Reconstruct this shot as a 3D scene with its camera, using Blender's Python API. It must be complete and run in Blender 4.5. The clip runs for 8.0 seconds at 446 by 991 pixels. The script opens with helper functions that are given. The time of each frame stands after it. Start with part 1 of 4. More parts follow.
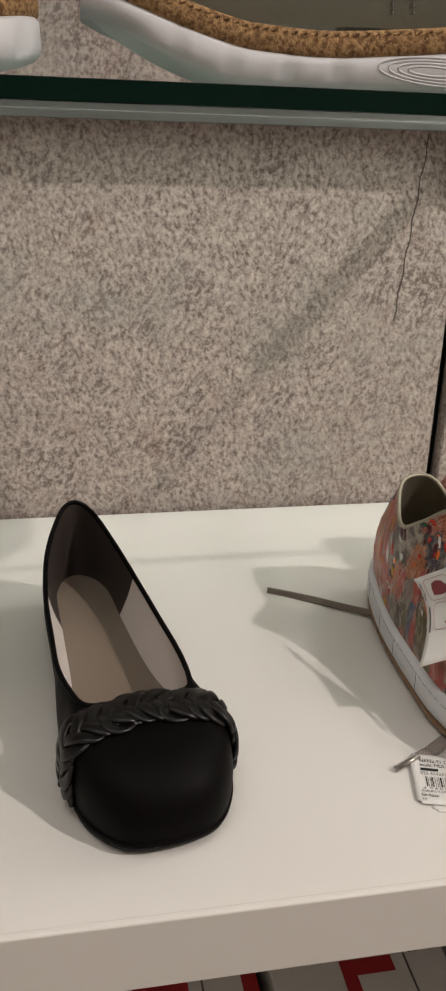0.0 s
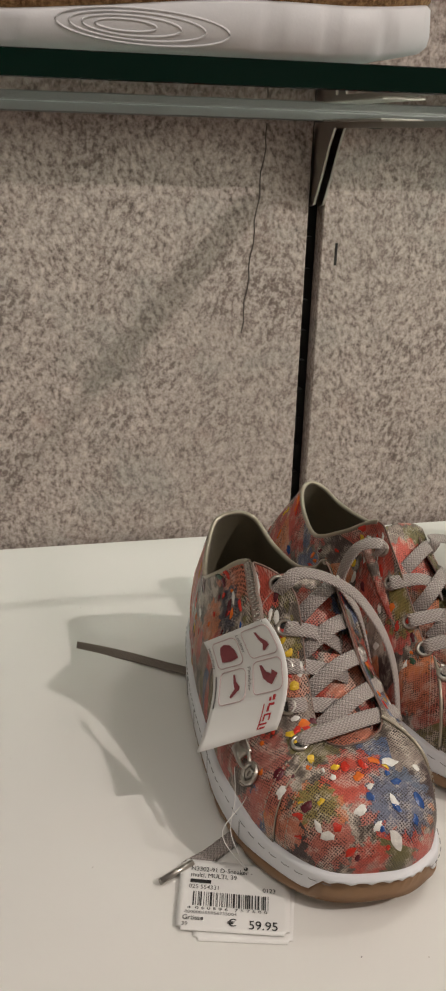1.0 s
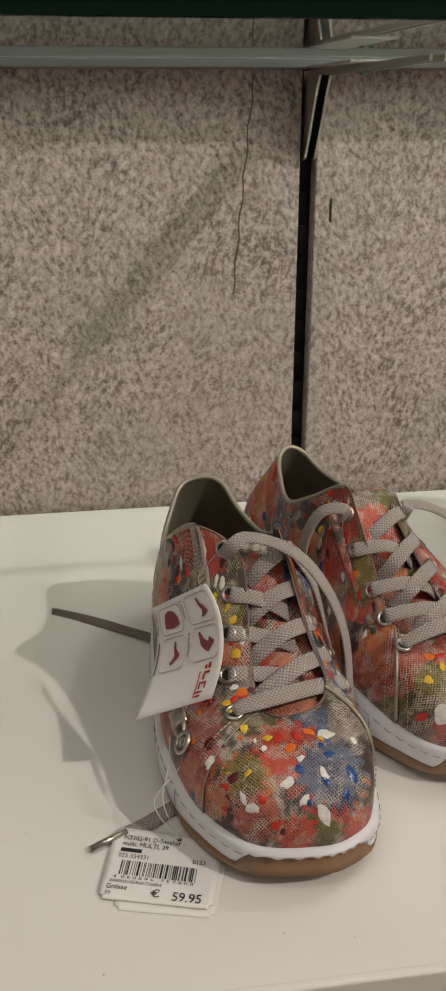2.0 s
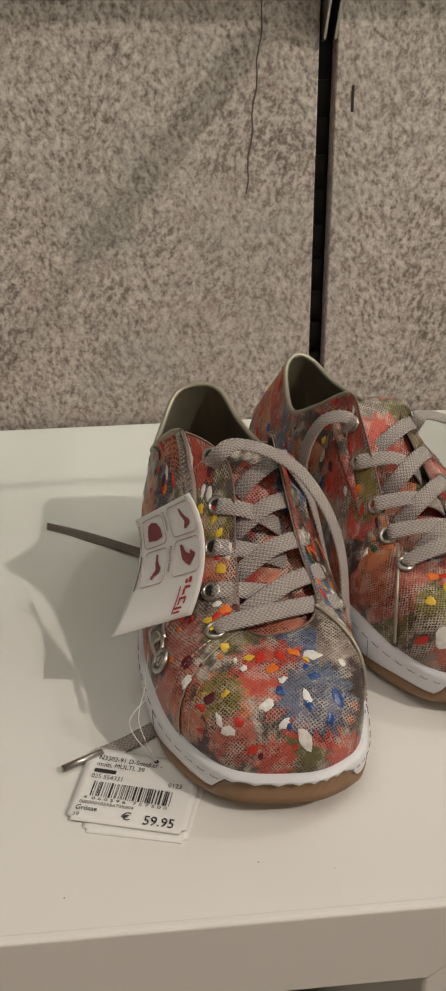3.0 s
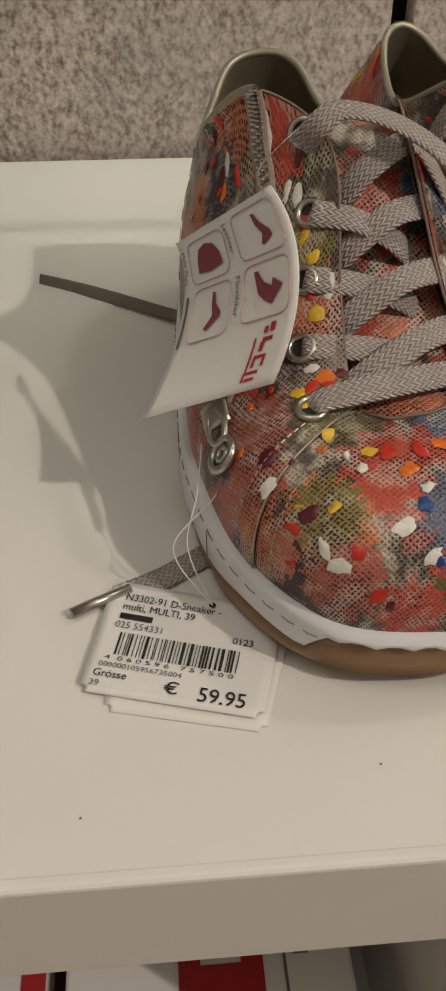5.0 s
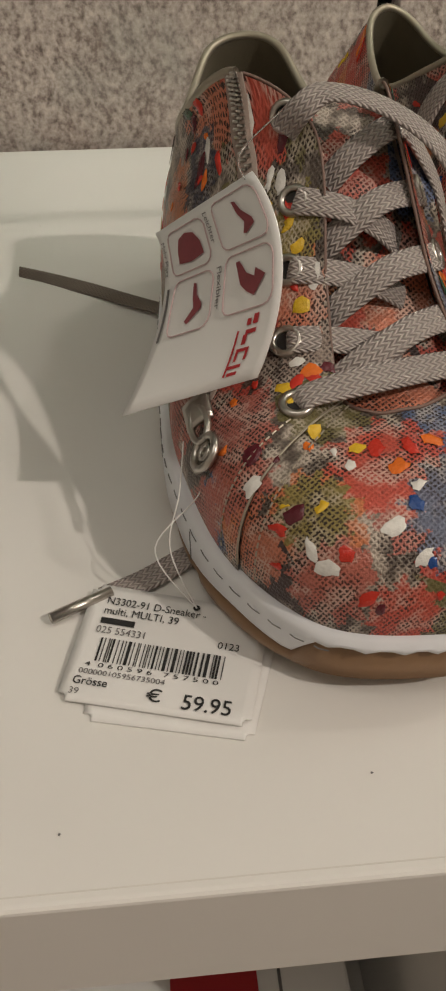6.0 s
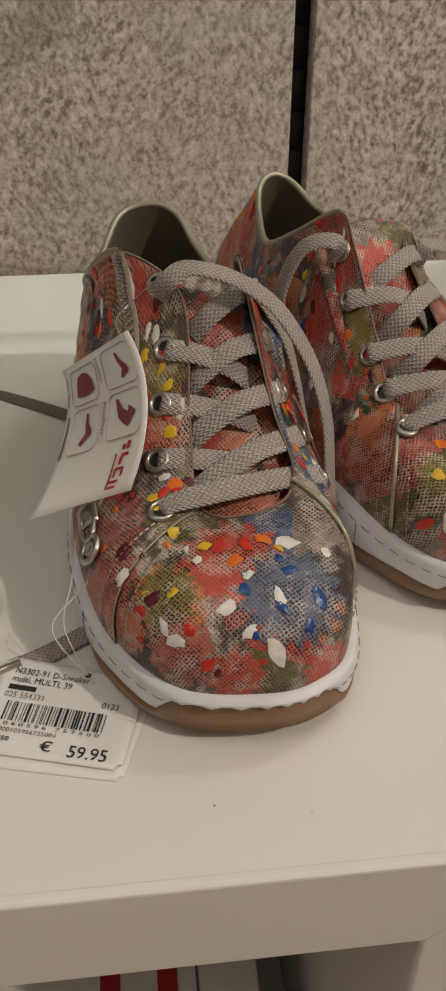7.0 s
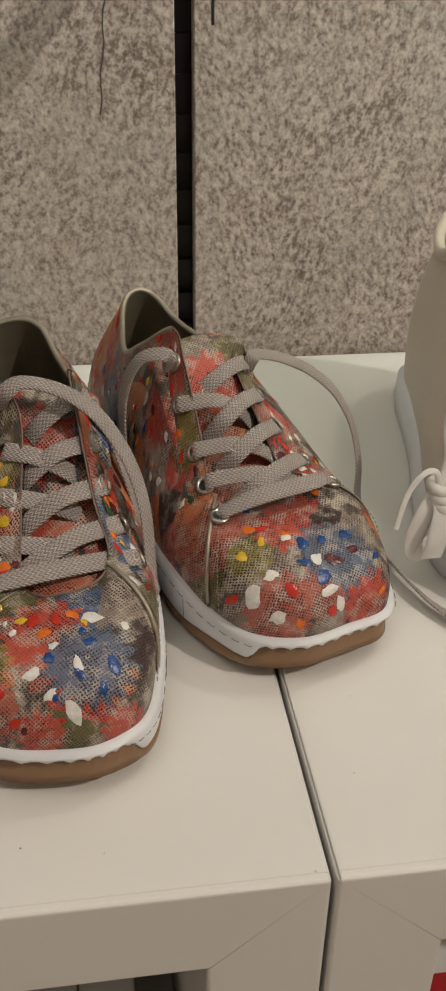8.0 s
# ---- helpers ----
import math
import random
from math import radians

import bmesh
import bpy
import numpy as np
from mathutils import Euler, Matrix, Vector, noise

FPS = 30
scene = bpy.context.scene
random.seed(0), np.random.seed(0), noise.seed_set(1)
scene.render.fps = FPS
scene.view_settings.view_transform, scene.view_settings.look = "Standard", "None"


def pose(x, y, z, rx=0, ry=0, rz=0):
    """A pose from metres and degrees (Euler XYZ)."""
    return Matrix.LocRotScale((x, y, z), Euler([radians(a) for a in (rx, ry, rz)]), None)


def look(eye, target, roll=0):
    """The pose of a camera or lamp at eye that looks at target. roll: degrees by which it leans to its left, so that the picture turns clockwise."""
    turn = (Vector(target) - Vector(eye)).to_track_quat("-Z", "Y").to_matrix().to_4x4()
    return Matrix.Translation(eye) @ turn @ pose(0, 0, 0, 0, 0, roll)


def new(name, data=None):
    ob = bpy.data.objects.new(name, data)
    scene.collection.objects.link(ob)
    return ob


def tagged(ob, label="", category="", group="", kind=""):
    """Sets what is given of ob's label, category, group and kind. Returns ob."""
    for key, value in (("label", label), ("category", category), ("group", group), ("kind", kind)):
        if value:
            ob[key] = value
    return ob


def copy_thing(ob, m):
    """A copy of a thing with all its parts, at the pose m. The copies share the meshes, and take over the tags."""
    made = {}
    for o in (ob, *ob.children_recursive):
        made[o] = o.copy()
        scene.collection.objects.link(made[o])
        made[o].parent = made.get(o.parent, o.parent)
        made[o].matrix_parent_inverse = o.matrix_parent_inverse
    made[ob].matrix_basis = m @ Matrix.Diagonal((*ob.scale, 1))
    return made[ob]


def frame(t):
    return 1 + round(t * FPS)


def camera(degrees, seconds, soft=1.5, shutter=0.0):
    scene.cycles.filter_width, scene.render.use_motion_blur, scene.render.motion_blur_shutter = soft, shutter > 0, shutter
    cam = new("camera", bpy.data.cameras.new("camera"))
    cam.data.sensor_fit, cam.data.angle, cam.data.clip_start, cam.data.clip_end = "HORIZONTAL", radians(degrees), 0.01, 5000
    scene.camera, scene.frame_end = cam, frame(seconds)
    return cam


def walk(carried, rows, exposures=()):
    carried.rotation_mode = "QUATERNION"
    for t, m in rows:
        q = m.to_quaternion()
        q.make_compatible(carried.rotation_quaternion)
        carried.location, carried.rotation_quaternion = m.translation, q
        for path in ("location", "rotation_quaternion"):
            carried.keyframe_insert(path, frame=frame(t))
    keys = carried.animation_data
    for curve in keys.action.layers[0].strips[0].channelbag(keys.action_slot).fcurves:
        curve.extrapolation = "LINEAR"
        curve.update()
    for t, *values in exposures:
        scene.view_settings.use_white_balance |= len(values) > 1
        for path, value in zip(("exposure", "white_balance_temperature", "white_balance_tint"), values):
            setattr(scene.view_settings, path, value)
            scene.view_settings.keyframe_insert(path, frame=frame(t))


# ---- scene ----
cam = camera(27.9, 8.0, soft=2.4)
PATH = [
    (0, (-0.351, -0.293, 1.096), (0.012, 1.519, 0.332), 2.0),
    (0.5, (-0.283, -0.262, 1.097), (0.127, 1.542, 0.338), 2.1),
    (1, (-0.222, -0.229, 1.087), (0.195, 1.578, 0.337), 1.8),
    (2.5, (-0.141, -0.228, 1.068), (0.029, 1.568, 0.205), -0.9),
    (3, (-0.129, -0.207, 1.051), (0.019, 1.553, 0.113), -0.8),
    (3.5, (-0.13, -0.181, 1.036), (0.023, 1.531, 0.013), 0.1),
    (4, (-0.139, -0.148, 1.007), (-0.007, 1.5, -0.118), 0.3),
    (4.5, (-0.148, -0.115, 0.97), (-0.015, 1.439, -0.282), 0.5),
    (6, (-0.145, -0.089, 0.955), (0.011, 1.429, -0.338), 0.3),
    (6.5, (-0.135, -0.109, 0.973), (0.041, 1.446, -0.271), 0.5),
    (7, (-0.115, -0.136, 0.996), (0.075, 1.485, -0.159), 0.4),
    (7.5, (-0.098, -0.16, 1.014), (0.144, 1.517, -0.048), 1.3),
    (8, (-0.06, -0.181, 1.028), (0.182, 1.52, 0.005), 0.8),
]
EXPOSURES = [(0.0, 0.20, 6200, 14), (1.0, 0.02, 6250, 13.5), (2.5, -0.06, 6350, 12), (3.5, -0.02, 6450, 12), (4.5, -0.10, 6600, 11), (6.5, -0.18, 6500, 12), (7.0, -0.18, 6500, 12), (8.0, -0.13, 6500, 11)]
walk(cam, [(t, look(eye, target, roll)) for t, eye, target, roll in PATH], EXPOSURES)

# ---- light: two shop spots known by their shadows, and an added unseen fill ----
TOP = 0.77          # height of the display units
WALL = 0.454        # face of the wall panels
SLOT = 0.0015       # middle of the slot between two panels


def lamp(name, kind, place, target, watts, size, colour):
    data = bpy.data.lights.new(name, kind)
    data.energy, data.color = watts, colour
    if kind == "AREA":
        data.shape, data.size = "DISK", size
    else:
        data.shadow_soft_size = size
    ob = new(name, data)
    ob.matrix_world = look(place, target)
    return ob


WARM = (1.0, 0.90, 0.78)
KEY_AT = (2.53, -1.90, 3.98)
SIDE_AT = (0.62, 0.36, 2.05)
lamp("key_spot", "AREA", KEY_AT, (-0.1, 0.2, 0.8), 77, 0.10, WARM)
lamp("side_spot", "AREA", SIDE_AT, (-0.2, 0.15, 0.8), 1.8, 0.08, WARM)
# broad soft fill, added to lift the shadows; no such lamp is known
lamp("fill_light", "AREA", (-0.9, -0.7, 4.00), (-0.7, -0.3, 0), 20, 2.0, (1.0, 0.93, 0.83))
world = bpy.data.worlds.new("world")
world.use_nodes = True
world.node_tree.nodes["Background"].inputs[0].default_value = (0.9, 0.85, 0.8, 1)
world.node_tree.nodes["Background"].inputs[1].default_value = 0.02
scene.world = world


# ---- materials ----
class Nodes:
    """Short hand for building one node material."""

    def __init__(self, name):
        self.mat = bpy.data.materials.new(name)
        self.mat.use_nodes = True
        self.tree = self.mat.node_tree
        self.bsdf = self.tree.nodes["Principled BSDF"]

    def add(self, kind, **props):
        node = self.tree.nodes.new("ShaderNode" + kind)
        if "operation" in props:
            node.operation = props["operation"]
        if "use_clamp" in props:
            node.use_clamp = props["use_clamp"]
        if "data_type" in props:
            node.data_type = props["data_type"]
        if "interpolation_type" in props:
            node.interpolation_type = props["interpolation_type"]
        if "feature" in props:
            node.feature = props["feature"]
        if "voronoi_dimensions" in props:
            node.voronoi_dimensions = props["voronoi_dimensions"]
        if "uv_map" in props:
            node.uv_map = props["uv_map"]
        return node

    def put(self, socket, value):
        if hasattr(value, "is_linked"):
            self.tree.links.new(value, socket)
        else:
            socket.default_value = value

    def math(self, op, a, b=0.0, c=0.0, clamp=False):
        node = self.add("Math", operation=op, use_clamp=clamp)
        for socket, value in zip(node.inputs, (a, b, c)):
            self.put(socket, value)
        return node.outputs[0]

    def vec(self, op, a, b=(0, 0, 0)):
        node = self.add("VectorMath", operation=op)
        self.put(node.inputs[0], a)
        self.put(node.inputs[1], b)
        return node.outputs["Value"] if op in ("LENGTH", "DISTANCE") else node.outputs[0]

    def mix(self, fac, a, b):
        node = self.add("Mix", data_type="RGBA")
        self.put(node.inputs[0], fac)
        self.put(node.inputs[6], (*a, 1) if isinstance(a, tuple) and len(a) == 3 else a)
        self.put(node.inputs[7], (*b, 1) if isinstance(b, tuple) and len(b) == 3 else b)
        return node.outputs[2]

    def step(self, value, low, high, out0=0.0, out1=1.0):
        node = self.add("MapRange", interpolation_type="SMOOTHSTEP")
        for socket, v in zip(node.inputs, (value, low, high, out0, out1)):
            self.put(socket, v)
        return node.outputs[0]

    def coords(self, kind="Object"):
        return self.add("TexCoord").outputs[kind]

    def noise(self, at, scale, detail=3.0, rough=0.55):
        node = self.add("TexNoise")
        for key, v in (("Vector", at), ("Scale", scale), ("Detail", detail), ("Roughness", rough)):
            self.put(node.inputs[key], v)
        return node.outputs[0]

    def squeeze(self, at, scale, turn=0.0):
        node = self.add("Mapping")
        self.put(node.inputs["Vector"], at)
        node.inputs["Scale"].default_value = scale
        node.inputs["Rotation"].default_value = (0, 0, radians(turn))
        return node.outputs[0]

    def bump(self, height, strength=0.3, distance=0.001):
        node = self.add("Bump")
        node.inputs["Strength"].default_value, node.inputs["Distance"].default_value = strength, distance
        self.put(node.inputs["Height"], height)
        self.put(self.bsdf.inputs["Normal"], node.outputs[0])

    def done(self, colour, rough=0.5, metal=0.0, **more):
        self.put(self.bsdf.inputs["Base Color"], (*colour, 1) if isinstance(colour, tuple) else colour)
        self.put(self.bsdf.inputs["Roughness"], rough)
        self.put(self.bsdf.inputs["Metallic"], metal)
        for key, v in more.items():
            self.put(self.bsdf.inputs[key.replace("_", " ")], v)
        return self.mat


def plain(name, colour, rough=0.5, metal=0.0, scale=60.0, spread=0.12, relief=0.1, grain=700.0):
    """A surface of one paint or stuff, with blotches and fine grain."""
    n = Nodes(name)
    at = n.coords()
    blotch, fine = n.noise(at, scale), n.noise(at, grain, 2.0)
    tone = n.math("MULTIPLY_ADD", blotch, spread, 1 - spread / 2)
    mixed = n.vec("SCALE", colour)
    mixed.node.inputs["Scale"].default_value = 1.0
    n.put(mixed.node.inputs["Scale"], tone)
    n.bump(fine, relief, 0.0004)
    return n.done(mixed, n.math("MULTIPLY_ADD", blotch, 0.12, rough - 0.06), metal)


def white_board():
    n = Nodes("white_board")
    at = n.coords()
    cloud, dust = n.noise(at, 7.0), n.noise(at, 45.0, 5.0)
    specks = n.step(n.noise(at, 330.0, 1.0), 0.80, 0.83)
    col = n.mix(n.math("MULTIPLY", cloud, 0.5), (0.78, 0.765, 0.735), (0.72, 0.70, 0.66))
    col = n.mix(n.math("MULTIPLY", specks, 0.5), col, (0.35, 0.30, 0.25))
    n.bump(n.noise(at, 260.0, 2.0), 0.04, 0.0003)
    return n.done(col, n.math("MULTIPLY_ADD", dust, 0.16, 0.30))


def wall_print():
    """Speckled taupe stone print: short soft slanting flecks with brown stains."""
    n = Nodes("wall_print")
    at = n.coords()

    def slanted(angle, stretch, offset):
        turn = n.add("Mapping")
        n.put(turn.inputs["Vector"], n.vec("ADD", at, offset))
        turn.inputs["Rotation"].default_value = (0, radians(angle), 0)
        return n.squeeze(turn.outputs[0], (1.0, 1.0, stretch))

    leaning = n.noise(slanted(20, 0.64, (0, 0, 0)), 310.0, 2.0, 0.5)
    upright = n.noise(slanted(-24, 0.68, (2.3, 0.7, 5.1)), 290.0, 2.0, 0.5)
    where = n.step(n.noise(at, 34.0, 2.0), 0.42, 0.58)
    fleck = n.math("ADD", n.math("MULTIPLY", leaning, n.math("SUBTRACT", 1.0, where)), n.math("MULTIPLY", upright, where))
    fine = n.noise(at, 480.0, 2.0)
    cloud, stain = n.noise(at, 7.0, 3.0), n.noise(at, 17.0, 5.0, 0.65)
    rust = n.noise(n.vec("ADD", at, (3.1, 0.2, 7.7)), 20.0, 4.0, 0.62)
    v = n.math("MULTIPLY_ADD", fine, 0.36, n.math("MULTIPLY", fleck, 0.64))
    ramp = n.add("ValToRGB")
    n.put(ramp.inputs[0], v)
    r = ramp.color_ramp
    r.elements[0].position, r.elements[0].color = 0.33, (0.120, 0.092, 0.080, 1)
    r.elements[1].position, r.elements[1].color = 0.655, (0.60, 0.515, 0.472, 1)
    for p, c in ((0.42, (0.26, 0.204, 0.180)), (0.50, (0.395, 0.327, 0.295))):
        e = r.elements.new(p)
        e.color = (*c, 1)
    col = n.mix(n.step(cloud, 0.42, 0.70, 0.0, 0.22), ramp.outputs[0], (0.33, 0.28, 0.25))
    # brown stains take hold where the flecks are dark
    soak = n.math("MULTIPLY", n.step(stain, 0.50, 0.68, 0.0, 0.60), n.step(v, 0.56, 0.42, 0.25, 1.0))
    col = n.mix(soak, col, (0.135, 0.098, 0.085))
    col = n.mix(n.step(rust, 0.56, 0.74, 0.0, 0.26), col, (0.33, 0.19, 0.15))
    cool = n.noise(n.vec("ADD", at, (9.3, 1.1, 4.2)), 12.0, 3.0)
    col = n.mix(n.step(cool, 0.52, 0.70, 0.0, 0.26), col, (0.27, 0.28, 0.26))
    n.bump(fleck, 0.16, 0.0012)
    return n.done(col, 0.72)


def glass(name, colour, rough=0.0):
    n = Nodes(name)
    return n.done(colour, rough, 0.0, Transmission_Weight=1.0, IOR=1.52)


def leather_black(name="black_leather", gloss=0.06, rough=0.40):
    n = Nodes(name)
    at = n.coords()
    cell = n.add("TexVoronoi", feature="DISTANCE_TO_EDGE")
    n.put(cell.inputs["Vector"], at)
    cell.inputs["Scale"].default_value = 900.0
    n.bump(n.math("ADD", cell.outputs[0], n.noise(at, 140.0)), 0.12, 0.0004)
    return n.done((0.0035, 0.003, 0.003), n.math("MULTIPLY_ADD", n.noise(at, 50.0), 0.2, rough), 0.0, Specular_IOR_Level=gloss)


def lace_weave(name, colour):
    """Flat woven lace: zigzag weave along its length."""
    n = Nodes(name)
    uv = n.add("UVMap", uv_map="weave").outputs[0]
    xyz = n.add("SeparateXYZ")
    n.put(xyz.inputs[0], uv)
    u, v = xyz.outputs[0], xyz.outputs[1]
    zig = n.math("PINGPONG", v, 0.125)
    ridge = n.math("SINE", n.math("MULTIPLY", n.math("ADD", n.math("MULTIPLY", u, 1.0), n.math("MULTIPLY", zig, 7.0)), 6.2832 * 1.0))
    fine = n.noise(uv, 14.0, 2.0)
    col = n.mix(n.step(ridge, -1.0, 0.6), tuple(c * 0.55 for c in colour), colour)
    col = n.mix(n.math("MULTIPLY", fine, 0.35), col, tuple(c * 0.7 for c in colour))
    n.bump(ridge, 0.6, 0.0006)
    return n.done(col, 0.78)


def flowers(name, spots, seed):
    """Foiled leather printed with ragged blossoms. spots: (u, v, radius, petals, colour)."""
    n = Nodes(name)
    uv = n.add("UVMap", uv_map="pattern").outputs[0]
    at = n.vec("ADD", uv, (seed * 0.37, seed * 0.21, 0))
    rag = n.noise(at, 420.0, 3.0, 0.7)
    warp = n.math("MULTIPLY_ADD", rag, 0.010, -0.005)
    # foil with scratched cross hatching
    grid_xy = n.add("SeparateXYZ")
    n.put(grid_xy.inputs[0], at)
    bend = n.math("MULTIPLY_ADD", n.noise(at, 80.0, 2.0), 4.0, -2.0)

    def threads(cx, cy, pitch, squeeze, turn):
        """Lines of the netting along one direction, broken up by streaks."""
        along = n.math("ADD", n.math("MULTIPLY", grid_xy.outputs[0], cx), n.math("MULTIPLY", grid_xy.outputs[1], cy))
        wave = n.math("SINE", n.math("MULTIPLY_ADD", along, 6.2832 / pitch, bend))
        streak = n.noise(n.squeeze(at, squeeze, turn), 2100.0, 1.0)
        return n.math("MULTIPLY_ADD", wave, 0.17, streak)

    h1 = threads(0.80, 0.60, 0.00122, (1.0, 0.20, 1.0), 37)
    h2 = threads(-0.56, 0.83, 0.00114, (0.20, 1.0, 1.0), 34)
    hatch = n.math("MAXIMUM", h1, h2)
    worn = n.noise(at, 130.0, 3.0)
    foil = n.mix(n.step(worn, 0.40, 0.62), (0.10, 0.078, 0.064), (0.42, 0.355, 0.295))
    # scattered blossoms everywhere
    vor = n.add("TexVoronoi", voronoi_dimensions="2D")
    n.put(vor.inputs["Vector"], at)
    vor.inputs["Scale"].default_value = 46.0
    off = n.vec("SUBTRACT", at, vor.outputs["Position"])
    xyz = n.add("SeparateXYZ")
    n.put(xyz.inputs[0], off)
    ang = n.math("ARCTAN2", xyz.outputs[1], xyz.outputs[0])
    petal = n.math("COSINE", n.math("MULTIPLY", ang, 11.0))
    edge = n.math("ADD", n.math("ADD", n.vec("LENGTH", off), warp), n.math("MULTIPLY", petal, -0.0014))
    mask = n.step(edge, 0.0118, 0.0127, 1.0, 0.0)
    pick = n.add("ValToRGB")
    sep = n.add("SeparateColor")
    n.put(sep.inputs[0], vor.outputs["Color"])
    n.put(pick.inputs[0], sep.outputs[0])
    pick.color_ramp.interpolation = "CONSTANT"
    r = pick.color_ramp
    r.elements[0].position, r.elements[0].color = 0.0, (0.52, 0.085, 0.06, 1)
    r.elements[1].position, r.elements[1].color = 0.92, (0.09, 0.14, 0.27, 1)
    for p, c in ((0.17, (0.64, 0.20, 0.075)), (0.34, (0.30, 0.235, 0.20)), (0.46, (0.46, 0.14, 0.11)), (0.60, (0.16, 0.14, 0.05)),
                 (0.70, (0.055, 0.032, 0.034)), (0.79, (0.55, 0.07, 0.05))):
        e = r.elements.new(p)
        e.color = (*c, 1)
    col = n.mix(n.math("MULTIPLY", mask, 0.92), foil, pick.outputs[0])
    for u, v, radius, petals, colour in spots:
        d = n.vec("SUBTRACT", uv, (u, v - 0.003, 0))
        p = n.add("SeparateXYZ")
        n.put(p.inputs[0], d)
        a = n.math("ARCTAN2", p.outputs[1], p.outputs[0])
        wave = n.math("COSINE", n.math("MULTIPLY", a, float(petals)))
        e = n.math("ADD", n.math("ADD", n.vec("LENGTH", d), n.math("MULTIPLY", warp, 1.2)), n.math("MULTIPLY", wave, -0.12 * radius))
        m = n.step(e, radius * 0.95, radius * 1.02, 0.95, 0.0)
        col = n.mix(m, col, colour)
    # netting all over: foil threads tinted by the print, dark gaps between them, worn away in places
    gaps = n.noise(n.vec("ADD", at, (1.7, 0.4, 0)), 75.0, 3.0)
    net = n.step(hatch, 0.47, 0.63)
    thread = n.mix(n.step(worn, 0.46, 0.62, 0.03, 0.55), col, (0.62, 0.54, 0.46))
    gap = n.mix(n.step(gaps, 0.41, 0.55, 0.26, 0.98), col, (0.026, 0.016, 0.014))
    col = n.mix(net, gap, thread)
    n.bump(n.math("ADD", hatch, n.math("MULTIPLY", n.noise(at, 600.0, 2.0), 0.6)), 0.55, 0.0006)
    return n.done(col, n.step(worn, 0.3, 0.7, 0.30, 0.46), n.math("MULTIPLY", net, 0.12), Specular_IOR_Level=0.32)


def cork():
    n = Nodes("cork")
    at = n.coords()
    v = n.noise(at, 420.0, 4.0, 0.7)
    col = n.mix(n.step(v, 0.35, 0.66), (0.16, 0.08, 0.03), (0.50, 0.31, 0.14))
    n.bump(v, 0.8, 0.0015)
    return n.done(col, 0.85)


BOARD = white_board()
PRINT = wall_print()
WALL_LINE = plain("wall_line", (0.10, 0.082, 0.072), 0.8)
BOARD_JOINT = plain("joint_line", (0.69, 0.665, 0.62), 0.6)
GLASS = glass("shelf_glass", (0.72, 0.93, 0.85))
GREEN_EDGE = Nodes("glass_edge").done((0.001, 0.014, 0.009), 0.12, 0.0, Specular_IOR_Level=0.12)
STEEL = plain("brushed_steel", (0.50, 0.47, 0.43), 0.30, 1.0, 90, 0.2, 0.05)
PEWTER = plain("pewter_lining", (0.195, 0.168, 0.12), 0.42, 0.30, 120, 0.3, 0.25, 900)
CUT_EDGE = plain("cut_leather_edge", (0.20, 0.125, 0.10), 0.6, 0.0, 150, 0.5, 0.2, 1200)
PEWTER_RIM = plain("pewter_piping", (0.38, 0.335, 0.265), 0.40, 0.5, 200, 0.3, 0.2, 1500)
BLACK = plain("black_metal", (0.012, 0.011, 0.010), 0.5, 0.0, 50, 0.3)
RUBBER_WHITE = plain("white_rubber", (0.72, 0.73, 0.76), 0.50, 0.0, 90, 0.10, 0.12, 900)
RUBBER_TAN = plain("tan_rubber", (0.25, 0.145, 0.075), 0.42, 0.0, 90, 0.18, 0.12, 900)
LACE = lace_weave("taupe_lace", (0.52, 0.455, 0.425))
LACE_DARK = lace_weave("dark_taupe_lace", (0.29, 0.235, 0.195))
LACE_WHITE = plain("white_lace", (0.74, 0.73, 0.70), 0.75, 0.0, 200, 0.1, 0.5, 2500)
PAPER = plain("white_card", (0.80, 0.79, 0.77), 0.55, 0.0, 30, 0.04, 0.03)
INK = plain("black_ink", (0.02, 0.02, 0.02), 0.6)
INK_GREY = plain("grey_ink", (0.16, 0.15, 0.15), 0.6)
RED = plain("red_print", (0.43, 0.022, 0.028), 0.45)
PINK_INK = plain("wine_print", (0.24, 0.05, 0.06), 0.6, 0.0, 300, 0.5)
PALE_LINE = plain("pink_line", (0.55, 0.40, 0.40), 0.6)
LEATHER = leather_black()
PLAIT_LEATHER = leather_black("plait_leather", 0.36, 0.22)
GREY_METAL = plain("grey_metal", (0.13, 0.135, 0.13), 0.36, 0.5, 60, 0.2)
TAUPE_INSOLE = plain("taupe_insole", (0.20, 0.155, 0.12), 0.5, 0.0, 40, 0.12, 0.15, 1200)
PALE_LINING = plain("pale_lining", (0.66, 0.60, 0.57), 0.5, 0.0, 60, 0.1, 0.1)
DARK_LINING = plain("dark_lining", (0.035, 0.026, 0.022), 0.6, 0.0, 60, 0.2, 0.1)
CORK = cork()
OLIVE = plain("olive_nubuck", (0.135, 0.135, 0.10), 0.8, 0.0, 60, 0.25, 0.35, 1400)
CREAM = plain("cream_leather", (0.62, 0.55, 0.46), 0.45, 0.0, 70, 0.1, 0.25, 800)
FLOOR = plain("shop_floor", (0.22, 0.17, 0.13), 0.5, 0.0, 4, 0.2)
PLASTER = plain("plaster", (0.68, 0.66, 0.62), 0.8, 0.0, 5, 0.06)
THREAD = plain("dark_thread", (0.17, 0.165, 0.165), 0.8)
ZIP_TAPE = plain("zip_tape", (0.36, 0.29, 0.25), 0.75, 0.0, 300, 0.3, 0.4, 2500)
CLEAR = glass("clear_thread", (0.95, 0.95, 0.95), 0.15)


